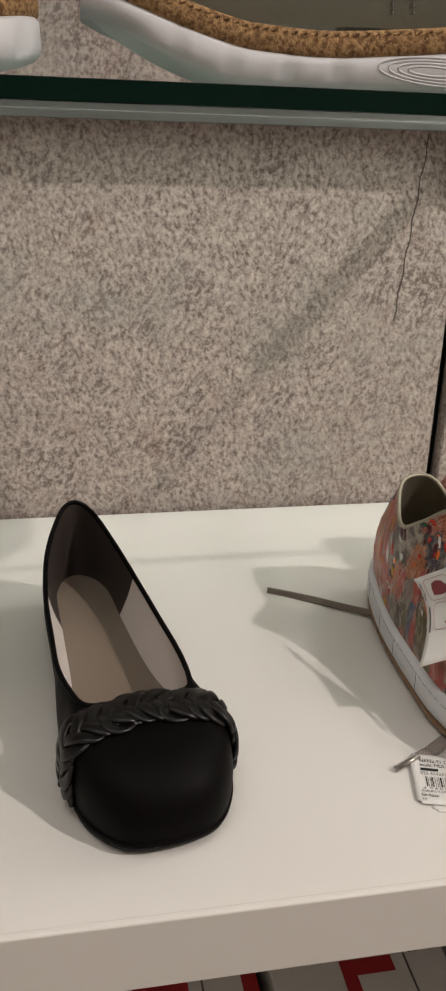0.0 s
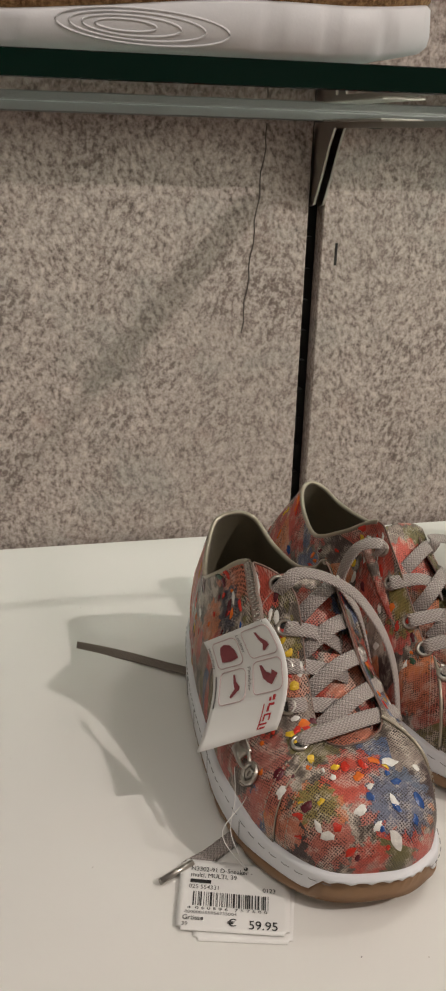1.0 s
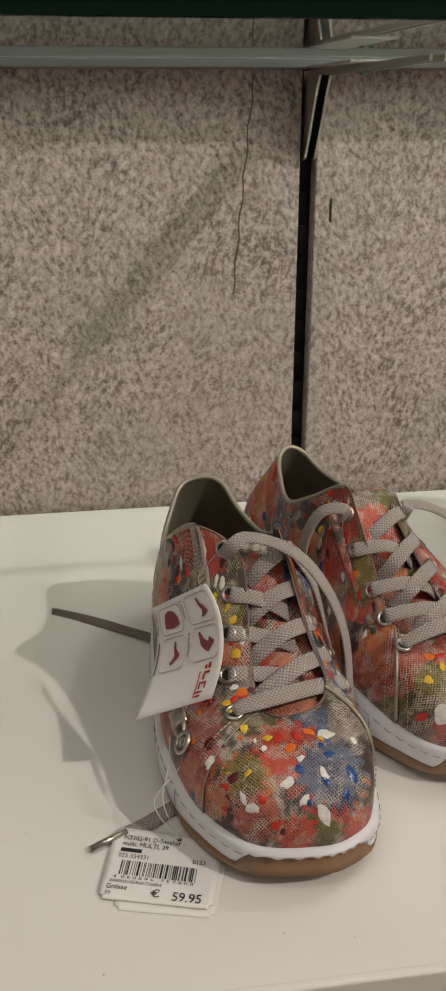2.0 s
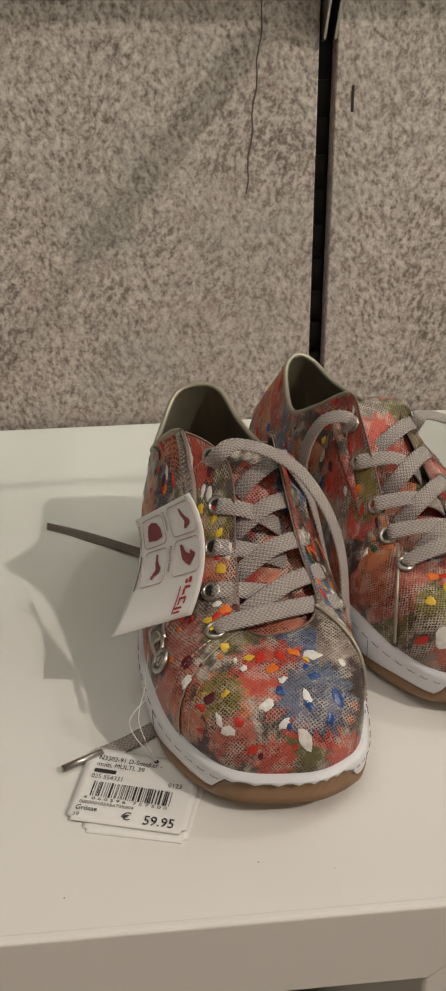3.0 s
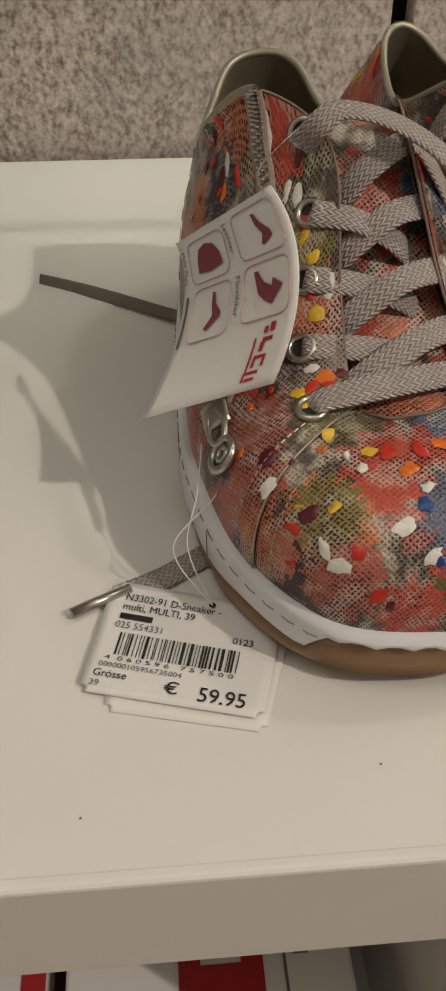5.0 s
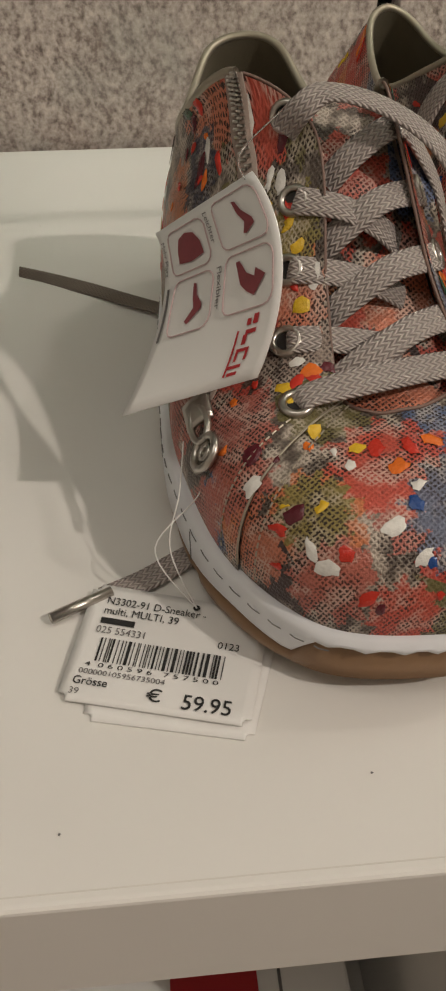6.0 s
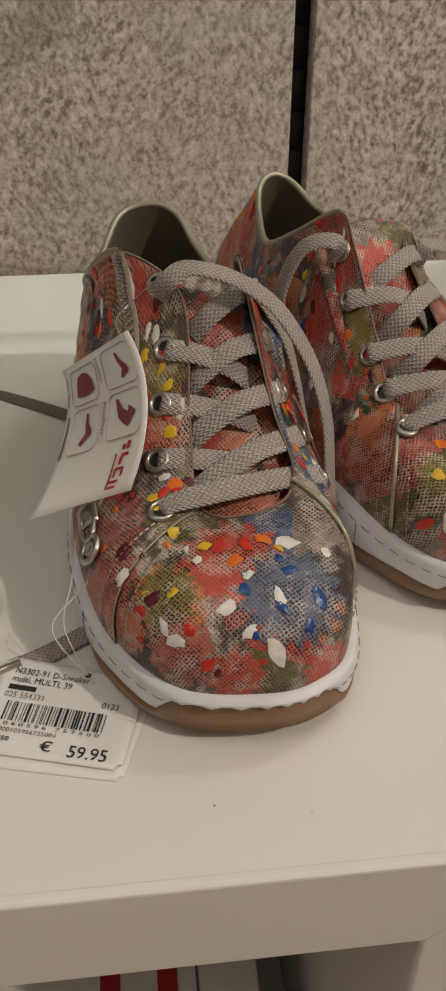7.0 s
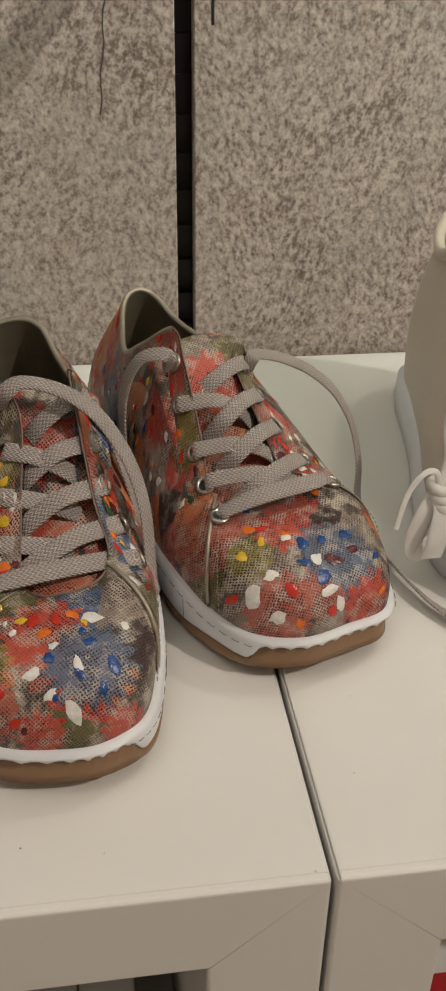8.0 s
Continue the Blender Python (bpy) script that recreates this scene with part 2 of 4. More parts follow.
# ---- mesh helpers ----
def part(name, bm, material, parent=None, label="", smooth=False):
    mesh = bpy.data.meshes.new(name)
    bm.to_mesh(mesh)
    bm.free()
    for m in material if isinstance(material, (list, tuple)) else [material]:
        mesh.materials.append(m)
    if smooth:
        mesh.shade_smooth()
    ob = new(name, mesh)
    ob.parent = parent
    return tagged(ob, label)


def box(bm, lo, hi, bevel=0.0, segments=2):
    made = bmesh.ops.create_cube(bm, size=1.0)["verts"]
    for v in made:
        v.co = [a + (b - a) * (c + 0.5) for a, b, c in zip(lo, hi, v.co)]
    if bevel:
        edges = list({e for v in made for e in v.link_edges})
        bmesh.ops.bevel(bm, geom=edges, offset=bevel, segments=segments, profile=0.5, affect="EDGES", clamp_overlap=True)
    return bm


def boxed(name, lo, hi, material, parent=None, label="", bevel=0.0, segments=2):
    return part(name, box(bmesh.new(), lo, hi, bevel, segments), material, parent, label)


def empty(name, place=(0, 0, 0), turn=0.0):
    ob = new(name)
    ob.empty_display_size = 0.02
    ob.matrix_world = pose(*place, 0, 0, turn)
    return ob


def spline(points, count, closed=True):
    """Catmull-Rom through the points, count samples."""
    p = np.array(points, float)
    n = len(p)
    out = []
    for k in range(count):
        s = k / count * n if closed else k / (count - 1) * (n - 1) * 0.999999
        i, f = int(s), s - int(s)
        a, b, c, d = (p[(i + j) % n] if closed else p[min(max(i + j, 0), n - 1)] for j in (-1, 0, 1, 2))
        out.append(0.5 * (2 * b + (c - a) * f + (2 * a - 5 * b + 4 * c - d) * f**2 + (3 * b - a - 3 * c + d) * f**3))
    return np.array(out)


def sheet(bm, grid, wrap_i=False, wrap_j=False, uv=None, layer="pattern", flip=False):
    """Quads over a grid of points [i][j]; uv is an array of the same shape."""
    ni, nj = grid.shape[:2]
    verts = [[bm.verts.new(grid[i, j]) for j in range(nj)] for i in range(ni)]
    lay = bm.loops.layers.uv.get(layer) or bm.loops.layers.uv.new(layer) if uv is not None else None
    for i in range(ni if wrap_i else ni - 1):
        for j in range(nj if wrap_j else nj - 1):
            ids = [(i, j), ((i + 1) % ni, j), ((i + 1) % ni, (j + 1) % nj), (i, (j + 1) % nj)]
            if flip:
                ids = ids[::-1]
            try:
                face = bm.faces.new([verts[a][b] for a, b in ids])
            except ValueError:
                continue
            if lay:
                for loop, (a, b) in zip(face.loops, ids):
                    loop[lay].uv = uv[a, b][:2]
    return verts


def tube(bm, points, radius, sides=8, closed=False, squash=1.0):
    """A round strand along points."""
    p = [Vector(q) for q in points]
    n = len(p)
    rings = []
    up = Vector((0.13, 0.21, 0.97))
    for i in range(n):
        a, b = (p[(i - 1) % n], p[(i + 1) % n]) if closed else (p[max(i - 1, 0)], p[min(i + 1, n - 1)])
        d = (b - a).normalized()
        x = d.cross(up)
        x = x.normalized() if x.length > 1e-6 else Vector((1, 0, 0))
        y = d.cross(x)
        rings.append([p[i] + radius * (math.cos(t) * x + squash * math.sin(t) * y) for t in np.arange(sides) * 2 * math.pi / sides])
    verts = sheet(bm, np.array(rings), wrap_i=closed, wrap_j=True)
    if not closed:
        bm.faces.new(verts[0][::-1])
        bm.faces.new(verts[-1])
    return bm


def ribbon(bm, points, faces_to, width=0.0072, thick=0.0013, count=48, twist=0.0):
    """A flat woven lace along points, its broad side to the directions faces_to (one for each point)."""
    p, f = spline(points, count, False), spline(faces_to, count, False)
    length = np.r_[0, np.cumsum(np.linalg.norm(np.diff(p, axis=0), axis=1))]
    shape = [(-0.5, 0), (-0.46, 0.4), (-0.2, 0.5), (0.2, 0.5), (0.46, 0.4), (0.5, 0), (0.46, -0.4), (0.2, -0.5), (-0.2, -0.5), (-0.46, -0.4)]
    across = [0, 0.05, 0.3, 0.7, 0.95, 1, 0.95, 0.7, 0.3, 0.05]
    grid, uv = [], []
    for i in range(count):
        d = Vector(p[min(i + 1, count - 1)] - p[max(i - 1, 0)]).normalized()
        up = Vector(f[i])
        side = d.cross(up).normalized()
        up = side.cross(d)
        grid.append([Vector(p[i]) + side * a * width + up * b * thick for a, b in shape])
        uv.append([(length[i] / 0.0021, a) for a in across])
    verts = sheet(bm, np.array(grid), wrap_j=True, uv=np.array(uv), layer="weave", flip=True)
    for ring in (verts[0], verts[-1][::-1]):
        try:
            bm.faces.new(ring)
        except ValueError:
            pass
    return bm


# ---- room ----
def room():
    tagged(boxed("floor", (-3, -3.5, -0.05), (3, 1.5, 0), FLOOR), "brown shop floor", kind="structure")
    # ceiling and walls are out of view, added to close the room and bounce light
    tagged(boxed("ceiling", (-3, -3.5, 4.1), (3, 1.5, 4.2), PLASTER), "unseen pale ceiling added to bounce light", kind="structure")
    for name, lo, hi in (("wall_south", (-3, -3.6, 0), (3, -3.5, 4.1)), ("wall_west", (-3.1, -3.5, 0), (-3, 1.5, 4.1)),
                         ("wall_east", (3, -3.5, 0), (3.1, 1.5, 4.1)), ("wall_north", (-3, 0.56, 0), (3, 0.66, 4.1))):
        tagged(boxed(name, lo, hi, PLASTER), "unseen pale wall added to bounce light", kind="structure")
    # printed panels on both sides of the slot
    for name, x0, x1 in (("wall_panel", -1.25, SLOT - 0.0062), ("wall_panel", SLOT + 0.0062, 1.25)):
        panel = boxed(name, (x0, WALL, 0.0), (x1, WALL + 0.018, 2.4), PRINT, None, "", 0.0008, 1)
        tagged(panel, "wall panel with taupe speckled stone print", kind="structure")
        if x0 < -1:
            bm = bmesh.new()
            pts = [(-0.054 + 0.0008 * k + 0.0010 * math.sin(k * 1.7), WALL - 0.0002, 0.941 + 0.0085 * k) for k in range(19)]
            tube(bm, pts, 0.0005, 6)
            part("dark_mark", bm, WALL_LINE, panel)
        else:
            part("dark_mark", box(bmesh.new(), (0.0188, WALL - 0.0005, 0.993), (0.0206, WALL + 0.001, 1.010)), BLACK, panel)
    # slotted upright behind the gap
    rail = empty("slotted_upright", (SLOT, WALL + 0.02, 0))
    boxed("channel", (-0.012, 0.012, 0.0), (0.012, 0.016, 2.4), BLACK, rail)
    for k in range(48):
        z = 0.70 + k * 0.025
        boxed("web", (-0.006, 0.004, z), (0.006, 0.012, z + 0.012), BLACK, rail)
    tagged(rail, "black slotted metal upright between wall panels", "shelf upright")


def unit(x0, x1, open_right=True):
    """One white display cube unit: mitred frame, sides, back."""
    t = 0.0415
    ob = empty("display_unit", (x0, 0, 0))
    w, d, h = x1 - x0, 0.448, TOP
    bv = 0.0018

    def mitred(name, quad):
        """A board with mitred ends from its four corners in x and z, through the depth."""
        bm = bmesh.new()
        front = [bm.verts.new((x, 0.0, z)) for x, z in quad]
        back = [bm.verts.new((x, d, z)) for x, z in quad]
        bm.faces.new(front)
        bm.faces.new(back[::-1])
        for i in range(4):
            bm.faces.new((front[i - 1], front[i], back[i], back[i - 1])[::-1])
        bmesh.ops.recalc_face_normals(bm, faces=bm.faces)
        square = [e for e in bm.edges if min(abs(c) for c in sorted((e.verts[0].co - e.verts[1].co), key=abs)[1:2]) < 1e-4]
        bmesh.ops.bevel(bm, geom=square, offset=bv, segments=3, profile=0.5, affect="EDGES", clamp_overlap=True)
        return part(name, bm, BOARD, ob, smooth=False)

    g = 0.0001
    mitred("top_board", [(0, h), (w, h), (w - t, h - t), (t, h - t)])
    mitred("side_board", [(0, g), (0, h - g), (t - g, h - t - g), (t - g, g)])
    mitred("side_board", [(w, g), (w, h - g), (w - t + g, h - t - g), (w - t + g, g)])
    boxed("bottom_board", (t, 0.002, 0.001), (w - t, d - 0.002, t), BOARD, ob, bevel=0.001)
    boxed("middle_board", (t, 0.004, 0.37), (w - t, d - 0.002, 0.388), BOARD, ob, bevel=0.001)
    boxed("back_panel", (t, d - 0.012, t), (w - t, d - 0.004, h - t), BOARD, ob)
    boxed("edge_joint", (0.001, 0.0032, h - 0.0005), (w - 0.001, 0.0035, h + 0.00012), BOARD_JOINT, ob, "fine dark joint line of the edge band")
    return tagged(ob, "white lacquered display unit with mitred edges", "display unit", "display units along the wall")


room()
unit(-0.86, 0.0038)
unit(0.0058, 0.80)


# ---- shoes ----
def normals2(o):
    d = np.roll(o, -1, 0) - np.roll(o, 1, 0)
    n = np.stack([d[:, 1], -d[:, 0]], 1)
    return n / np.linalg.norm(n, axis=1, keepdims=True)


def smooth01(x):
    x = np.clip(x, 0, 1)
    return x * x * (3 - 2 * x)


class Shell:
    """An upper between the sole's outline and the opening; millimetres in, metres out. The toe points to -y."""

    def __init__(self, outline, opening, feather, per=10, rows=26, inset=3.0, toe_up=0.8, side_up=0.5, mirror=False):
        self.n = len(outline) * per
        o = spline(outline, self.n) * 0.001
        t = spline(opening, self.n) * 0.001
        self.out2 = normals2(o)
        self.o, self.t, self.mirror = o, t, mirror
        self.front = smooth01((-o[:, 1] * 1000 - 62) / 30)
        self.zf = feather(o[:, 1] * 1000) * 0.001
        b = np.c_[o - self.out2 * inset * 0.001, self.zf]
        flat = b[:, :2] - t[:, :2]
        hd = np.linalg.norm(flat, axis=1, keepdims=True)
        away = flat / np.maximum(hd, 1e-6)
        rise = t[:, 2:] - b[:, 2:]
        up = side_up + (toe_up - side_up) * self.front[:, None]
        p1 = b + np.c_[self.out2 * 0.003, np.zeros(self.n)] + np.array([0, 0, 1]) * rise * up
        p2 = t + np.c_[away * hd * (0.45 + 0.2 * self.front[:, None]), np.zeros(self.n)] - np.array([0, 0, 1]) * rise * (0.30 - 0.28 * self.front[:, None])
        s = np.linspace(0, 1, rows)[None, :, None]
        self.grid = ((1 - s) ** 3 * b[:, None] + 3 * s * (1 - s) ** 2 * p1[:, None] + 3 * s**2 * (1 - s) * p2[:, None] + s**3 * t[:, None])
        step = np.linalg.norm(np.diff(self.grid, axis=1), axis=2)
        arc = np.concatenate([np.cumsum(step[:, ::-1], axis=1)[:, ::-1], np.zeros((self.n, 1))], 1)
        self.uv = t[:, None, :2] + away[:, None] * arc[..., None]
        di = np.roll(self.grid, -1, 0) - np.roll(self.grid, 1, 0)
        dj = np.gradient(self.grid, axis=1)
        nrm = np.cross(di, dj)
        self.nrm = nrm / np.maximum(np.linalg.norm(nrm, axis=2, keepdims=True), 1e-9)
        if mirror:
            for a in (self.grid, self.nrm, self.t):
                a[..., 0] *= -1
            self.o = self.o * np.array([-1, 1])
            self.out2 = self.out2 * np.array([-1, 1])

    def strip(self, i0, i1, lift=0.0, j0=0, j1=None):
        ids = np.arange(i0, i1 + 1) % self.n
        j1 = j1 or self.grid.shape[1]
        g = self.grid[ids, j0:j1] + lift * self.nrm[ids, j0:j1]
        bm = bmesh.new()
        sheet(bm, g, uv=self.uv[ids, j0:j1], flip=self.mirror)
        return bm

    def ring(self, outset, z):
        p = self.o + self.out2 * (np.asarray(outset) * 0.001)[..., None] * np.ones((self.n, 1))
        return np.c_[p, np.ones(self.n) * np.asarray(z) * 0.001]

    def near(self, p):
        """The surface's place and outward direction nearest to a point."""
        d = ((self.grid - np.array(p)) ** 2).sum(2)
        i, j = np.unravel_index(d.argmin(), d.shape)
        return Vector(self.grid[i, j]), Vector(self.nrm[i, j])

    def on(self, u, v):
        """The surface's place and direction at a point of the unrolled pattern, from its four nearest samples."""
        d = ((self.uv - np.array([u, v])) ** 2).sum(2).ravel()
        k = np.argpartition(d, 4)[:4]
        w = 1 / (d[k] + 1e-9)
        w /= w.sum()
        g, m = self.grid.reshape(-1, 3)[k], self.nrm.reshape(-1, 3)[k]
        i = int(k[0]) // self.grid.shape[1]
        return (g * w[:, None]).sum(0), (m * w[:, None]).sum(0) * (0.00030 if i < 26 or i > 192 else 0.00115), d[k].min()


def lofted(rings, mirror=False, cap_first=True, cap_last=False):
    bm = bmesh.new()
    g = np.array(rings).transpose(1, 0, 2)
    v = sheet(bm, g, wrap_i=True, flip=mirror)
    if cap_first:
        bm.faces.new([r[0] for r in v][::-1 if not mirror else 1])
    if cap_last:
        bm.faces.new([r[-1] for r in v][::1 if not mirror else -1])
    return bm


def torus(bm, place, axis, radius, thick, sides=20, round_=8):
    z = Vector(axis).normalized()
    x = z.orthogonal().normalized()
    y = z.cross(x)
    g = [[Vector(place) + (radius + thick * math.cos(b)) * (math.cos(a) * x + math.sin(a) * y) + thick * math.sin(b) * z
          for b in np.arange(round_) * 2 * math.pi / round_] for a in np.arange(sides) * 2 * math.pi / sides]
    sheet(bm, np.array(g), wrap_i=True, wrap_j=True)
    return bm


def disc(bm, place, axis, radius, sides=14):
    z = Vector(axis).normalized()
    x = z.orthogonal().normalized()
    y = z.cross(x)
    bm.faces.new([bm.verts.new(Vector(place) + radius * (math.cos(a) * x + math.sin(a) * y)) for a in np.arange(sides) * 2 * math.pi / sides])
    return bm


SNEAKER_OUTLINE = [(12, -122), (29, -118), (41.5, -105), (47, -72), (47, -35), (42, 0), (38, 22), (35, 42), (32, 62), (28, 92), (16, 113),
                   (-6, 120), (-26, 112), (-36, 92), (-42, 62), (-45, 36), (-46.5, 12), (-47, -18), (-46, -52), (-36.5, -89), (-16, -116)]
SQUARE_TOE = [(0, -126), (22, -124.5), (41, -109), (48.5, -74)] + SNEAKER_OUTLINE[4:-3] + [(-45.5, -60), (-37.5, -100), (-22, -124)]
THROAT = [(11, -75, 56), (18, -73, 56), (26, -67, 57), (29, -57, 62), (24, -40, 76), (19, -14, 102), (17, 1, 112)]
OPENING_ONE = THROAT + [(20, 24, 97), (17, 50, 86), (9, 72, 90), (1, 86, 101), (-10, 90, 104), (-23, 86, 101), (-31, 70, 91), (-37, 46, 86), (-36, 19, 101),
                        (-24, 0, 116), (-4, -13, 104), (-4, -42, 74), (-4, -66, 57), (3, -74, 55)]
OPENING_TWO = THROAT + [(22, 24, 98), (21, 50, 85), (13, 72, 89), (5, 86, 99), (-5, 90, 102), (-13, 85, 98), (-17, 70, 90), (-21, 46, 86), (-21, 19, 89),
                        (-15, 0, 97), (-8, -13, 94), (-8, -42, 71), (-6, -66, 56), (2, -74, 55)]
# eyelets from the top down: outer row, inner row
EYES_ONE = ([(-13, -13, 109), (-13, -23, 91), (-13, -37, 76), (-14.5, -52.5, 64), (-15.5, -71, 56)],
            [(22, -4, 102), (24, -17, 88), (26.5, -32, 76), (32.5, -41, 63), (38, -53, 51)])
EYES_TWO = ([(-14, -10, 94), (-15, -24, 84), (-18, -38, 73), (-22, -53, 62), (-24, -71, 54)],
            [(25, -10, 101), (28, -25, 87), (30, -42, 73), (31, -58, 64), (33, -75, 56)])


def sneaker(name, place, turn, mirror, blossoms, dabs, seed, outline, opening, eye_rows):
    rnd = random.Random(seed)
    sh = Shell(outline, opening, lambda y: 27 - 4 * smooth01((-y - 60) / 40) + 5 * smooth01((y - 20) / 80), inset=1.6, mirror=mirror)
    mx = -1 if mirror else 1
    print_mat = flowers("flower_print", blossoms, seed)
    ob = empty(name, place, turn)
    y = sh.o[:, 1] * 1000
    front = smooth01((-y - 70) / 30)
    # sole
    count = np.arange(sh.n)
    tip = smooth01((-y - 111) / 6)
    scallop = np.abs(np.sin(count * math.pi / 3.0)) * 1.3 * tip
    low = 8.5 + 3.0 * front + 7.2 * tip + 3 * smooth01((y - 40) / 60) + scallop
    zf = sh.zf * 1000
    spring = 7.5 * np.clip((-y - 66) / 58, 0, 1) ** 1.6 + 3 * np.clip((y - 95) / 27, 0, 1) ** 2
    groove = 0.7 * (np.sin(count * math.pi / 2.5) > 0.6) * (1 - smooth01((-y - 85) / 10))
    part("outsole", lofted([sh.ring(-6, spring), sh.ring(-1, spring + 0.8), sh.ring(0.8 - groove - 3.0 * tip, spring + 3), sh.ring(1.4 - groove - 1.8 * tip, low - 1),
                            sh.ring(-5, low + 0.6)], mirror, True, True), RUBBER_TAN, ob, "tan rubber outsole", True)
    white = part("midsole", lofted([sh.ring(-5, low), sh.ring(0.6, low), sh.ring(1.9 - 0.7 * front, low + 1.2), sh.ring(2.1 - 0.8 * front, (low + zf) / 2), sh.ring(1.7 - 0.6 * front, zf - 1.6),
                                    sh.ring(0.8 - 0.3 * front, zf - 0.3), sh.ring(-1.4, zf + 0.3), sh.ring(-9, zf + 0.2)], mirror, True, True), RUBBER_WHITE, ob, "white rubber midsole", True)
    bm = bmesh.new()
    mid = sh.ring(2.15, zf - 3.4 - 1.6 * (1 - front))
    for i in range(0, sh.n, 2):
        if y[i] > 98 or y[i] < -117:
            continue
        a, b = mid[i], mid[(i + 1) % sh.n]
        tube(bm, [a * 0.95 + b * 0.05, a * 0.5 + b * 0.5 - np.array([0, 0, 0.0004]), a * -0.25 + b * 1.25], 0.00016, 5)
    tagged(part("welt_stitch", bm, THREAD, white, "dark stitched line"), kind="stuff")
    # fine upright slits divide the side wall of the midsole
    foot, brow = sh.ring(2.0, low + 0.6), sh.ring(2.25, zf - 6.0)
    for i in range(4, sh.n, 13):
        if -108 < y[i] < 100:
            part("sole_slit", tube(bmesh.new(), [foot[i], (foot[i] + brow[i]) / 2, brow[i]], 0.00016, 5), THREAD, white, "narrow slit")
    # upper: vamp under two quarters
    seam = 186 if mirror else 192
    part("vamp", sh.strip(seam, 236, 0.0), print_mat, ob, "printed toe cap", True)
    part("quarter", sh.strip(26, 110, 0.0009), print_mat, ob, "", True)
    part("quarter", sh.strip(110, seam, 0.0009), print_mat, ob, "", True)
    for i, r in ((26, 0.0009), (seam, 0.00035)):
        part("seam_piping", tube(bmesh.new(), sh.grid[i, 1:] + 0.0008 * sh.nrm[i, 1:], r, 6), PEWTER_RIM, ob, "metallic beige piping", True)
    bm = bmesh.new()
    for side in (24, 28, seam + 2, seam - 2, 112, 108):
        for j in range(1, sh.grid.shape[1] - 1):
            a, b = sh.grid[side % sh.n, j] + 0.0011 * sh.nrm[side % sh.n, j], sh.grid[side % sh.n, j + 1] + 0.0011 * sh.nrm[side % sh.n, j + 1]
            tube(bm, [a, a * 0.4 + b * 0.6], 0.00025, 5)
    tagged(part("seam_stitch", bm, PEWTER_RIM, ob), kind="stuff")
    bm = bmesh.new()
    rim = sh.t[60:161]
    tube(bm, rim, 0.0015, 8)
    part("collar_rim", bm, PEWTER_RIM, ob, "pewter padded collar edge", True)
    bm = bmesh.new()
    tube(bm, np.r_[sh.t[161:], sh.t[:61]] + np.array([0, 0, 0.0003]), 0.0005, 6)
    part("throat_edge", bm, CUT_EDGE, ob, "", True)
    # lining and insole
    inner = sh.ring(-9, 33)
    inner[:, 1] *= 0.97
    s = np.linspace(0, 1, 7)[:, None, None]
    top = sh.t * np.array([0.97, 0.985, 1.0]) - np.array([0, 0, 0.001])
    mid = (inner + top) / 2 + np.c_[sh.out2 * 0.004 * (1 - sh.front[:, None]), np.zeros(sh.n)] - np.array([0, 0, 0.004]) * sh.front[:, None]
    lining = (1 - s) ** 2 * top + 2 * s * (1 - s) * mid + s**2 * inner
    bm = bmesh.new()
    sheet(bm, lining.transpose(1, 0, 2), wrap_i=True, flip=mirror)
    part("lining", bm, PEWTER, ob, "dull pewter lining", True)
    bm = bmesh.new()
    bm.faces.new([bm.verts.new(p) for p in (inner if not mirror else inner[::-1])])
    part("insole", bm, PEWTER, ob)
    # tongue
    line = spline([(11, -86, 48), (11, -72, 52), (9, -40, 69), (6, -13, 93), (4, -2, 103), (3, 3, 107)], 26, False) * 0.001
    half = np.interp(np.arange(26), [0, 8, 20, 23, 25], [0.020, 0.025, 0.024, 0.019, 0.012])
    cross = np.linspace(-1, 1, 15)
    g = np.array([[[mx * (p[0] + c * h), p[1] + 0.003 * c * c, p[2] - 0.0030 * c * c] for c in cross] for p, h in zip(line, half)])
    uv = np.array([[[p[0] + c * h + 0.3, p[1] + k * 0.0008] for c in cross] for k, (p, h) in enumerate(zip(line, half))])
    bm = bmesh.new()
    sheet(bm, g, uv=uv, flip=not mirror)
    tongue = part("tongue", bm, print_mat, ob, "", True)
    tongue.modifiers.new("thick", "SOLIDIFY").thickness = 0.003
    # eyelets and laces
    left, right = ([Vector(p) * 0.001 for p in row] for row in eye_rows)
    eyes = {}
    for side, row in (("l", left), ("r", right)):
        for k, p in enumerate(row):
            q, m = sh.near((mx * p.x, p.y, p.z))
            q = q + m * 0.0014
            eyes[side, k] = (q, m)
            eye = part("eyelet", torus(bmesh.new(), q, m, 0.0036, 0.0011), STEEL, ob, "", True)
            # a black disc stands in for the shade inside the eyelet
            part("eyelet_shade", disc(bmesh.new(), q - m * 0.0003, m, 0.0036), BLACK, eye)

    def lace(points, faces, label="", **more):
        return part("lace", ribbon(bmesh.new(), points, faces, **more), LACE, ob, label, True)

    up = Vector((0, -0.55, 0.83))
    lift = lambda a, b, f, h: a.lerp(b, f) + up * h
    # lowest bar, then the crossings: flat strands below, slanting strands above
    one, two = ("r", "l") if mirror else ("l", "r")
    high = 0.0045 if mirror else 0.0
    q, m = eyes[one, 4]
    r, k = eyes[two, 4]
    lace([q - m * 0.002, q + m * 0.002 + (r - q) * 0.05, lift(q, r, 0.3, 0.0065 + 0.5 * high), lift(q, r, 0.7, 0.0065), r + k * 0.0030 - (r - q) * 0.06, r - k * 0.002],
         [m, m, up, up, k, k], width=0.0078)
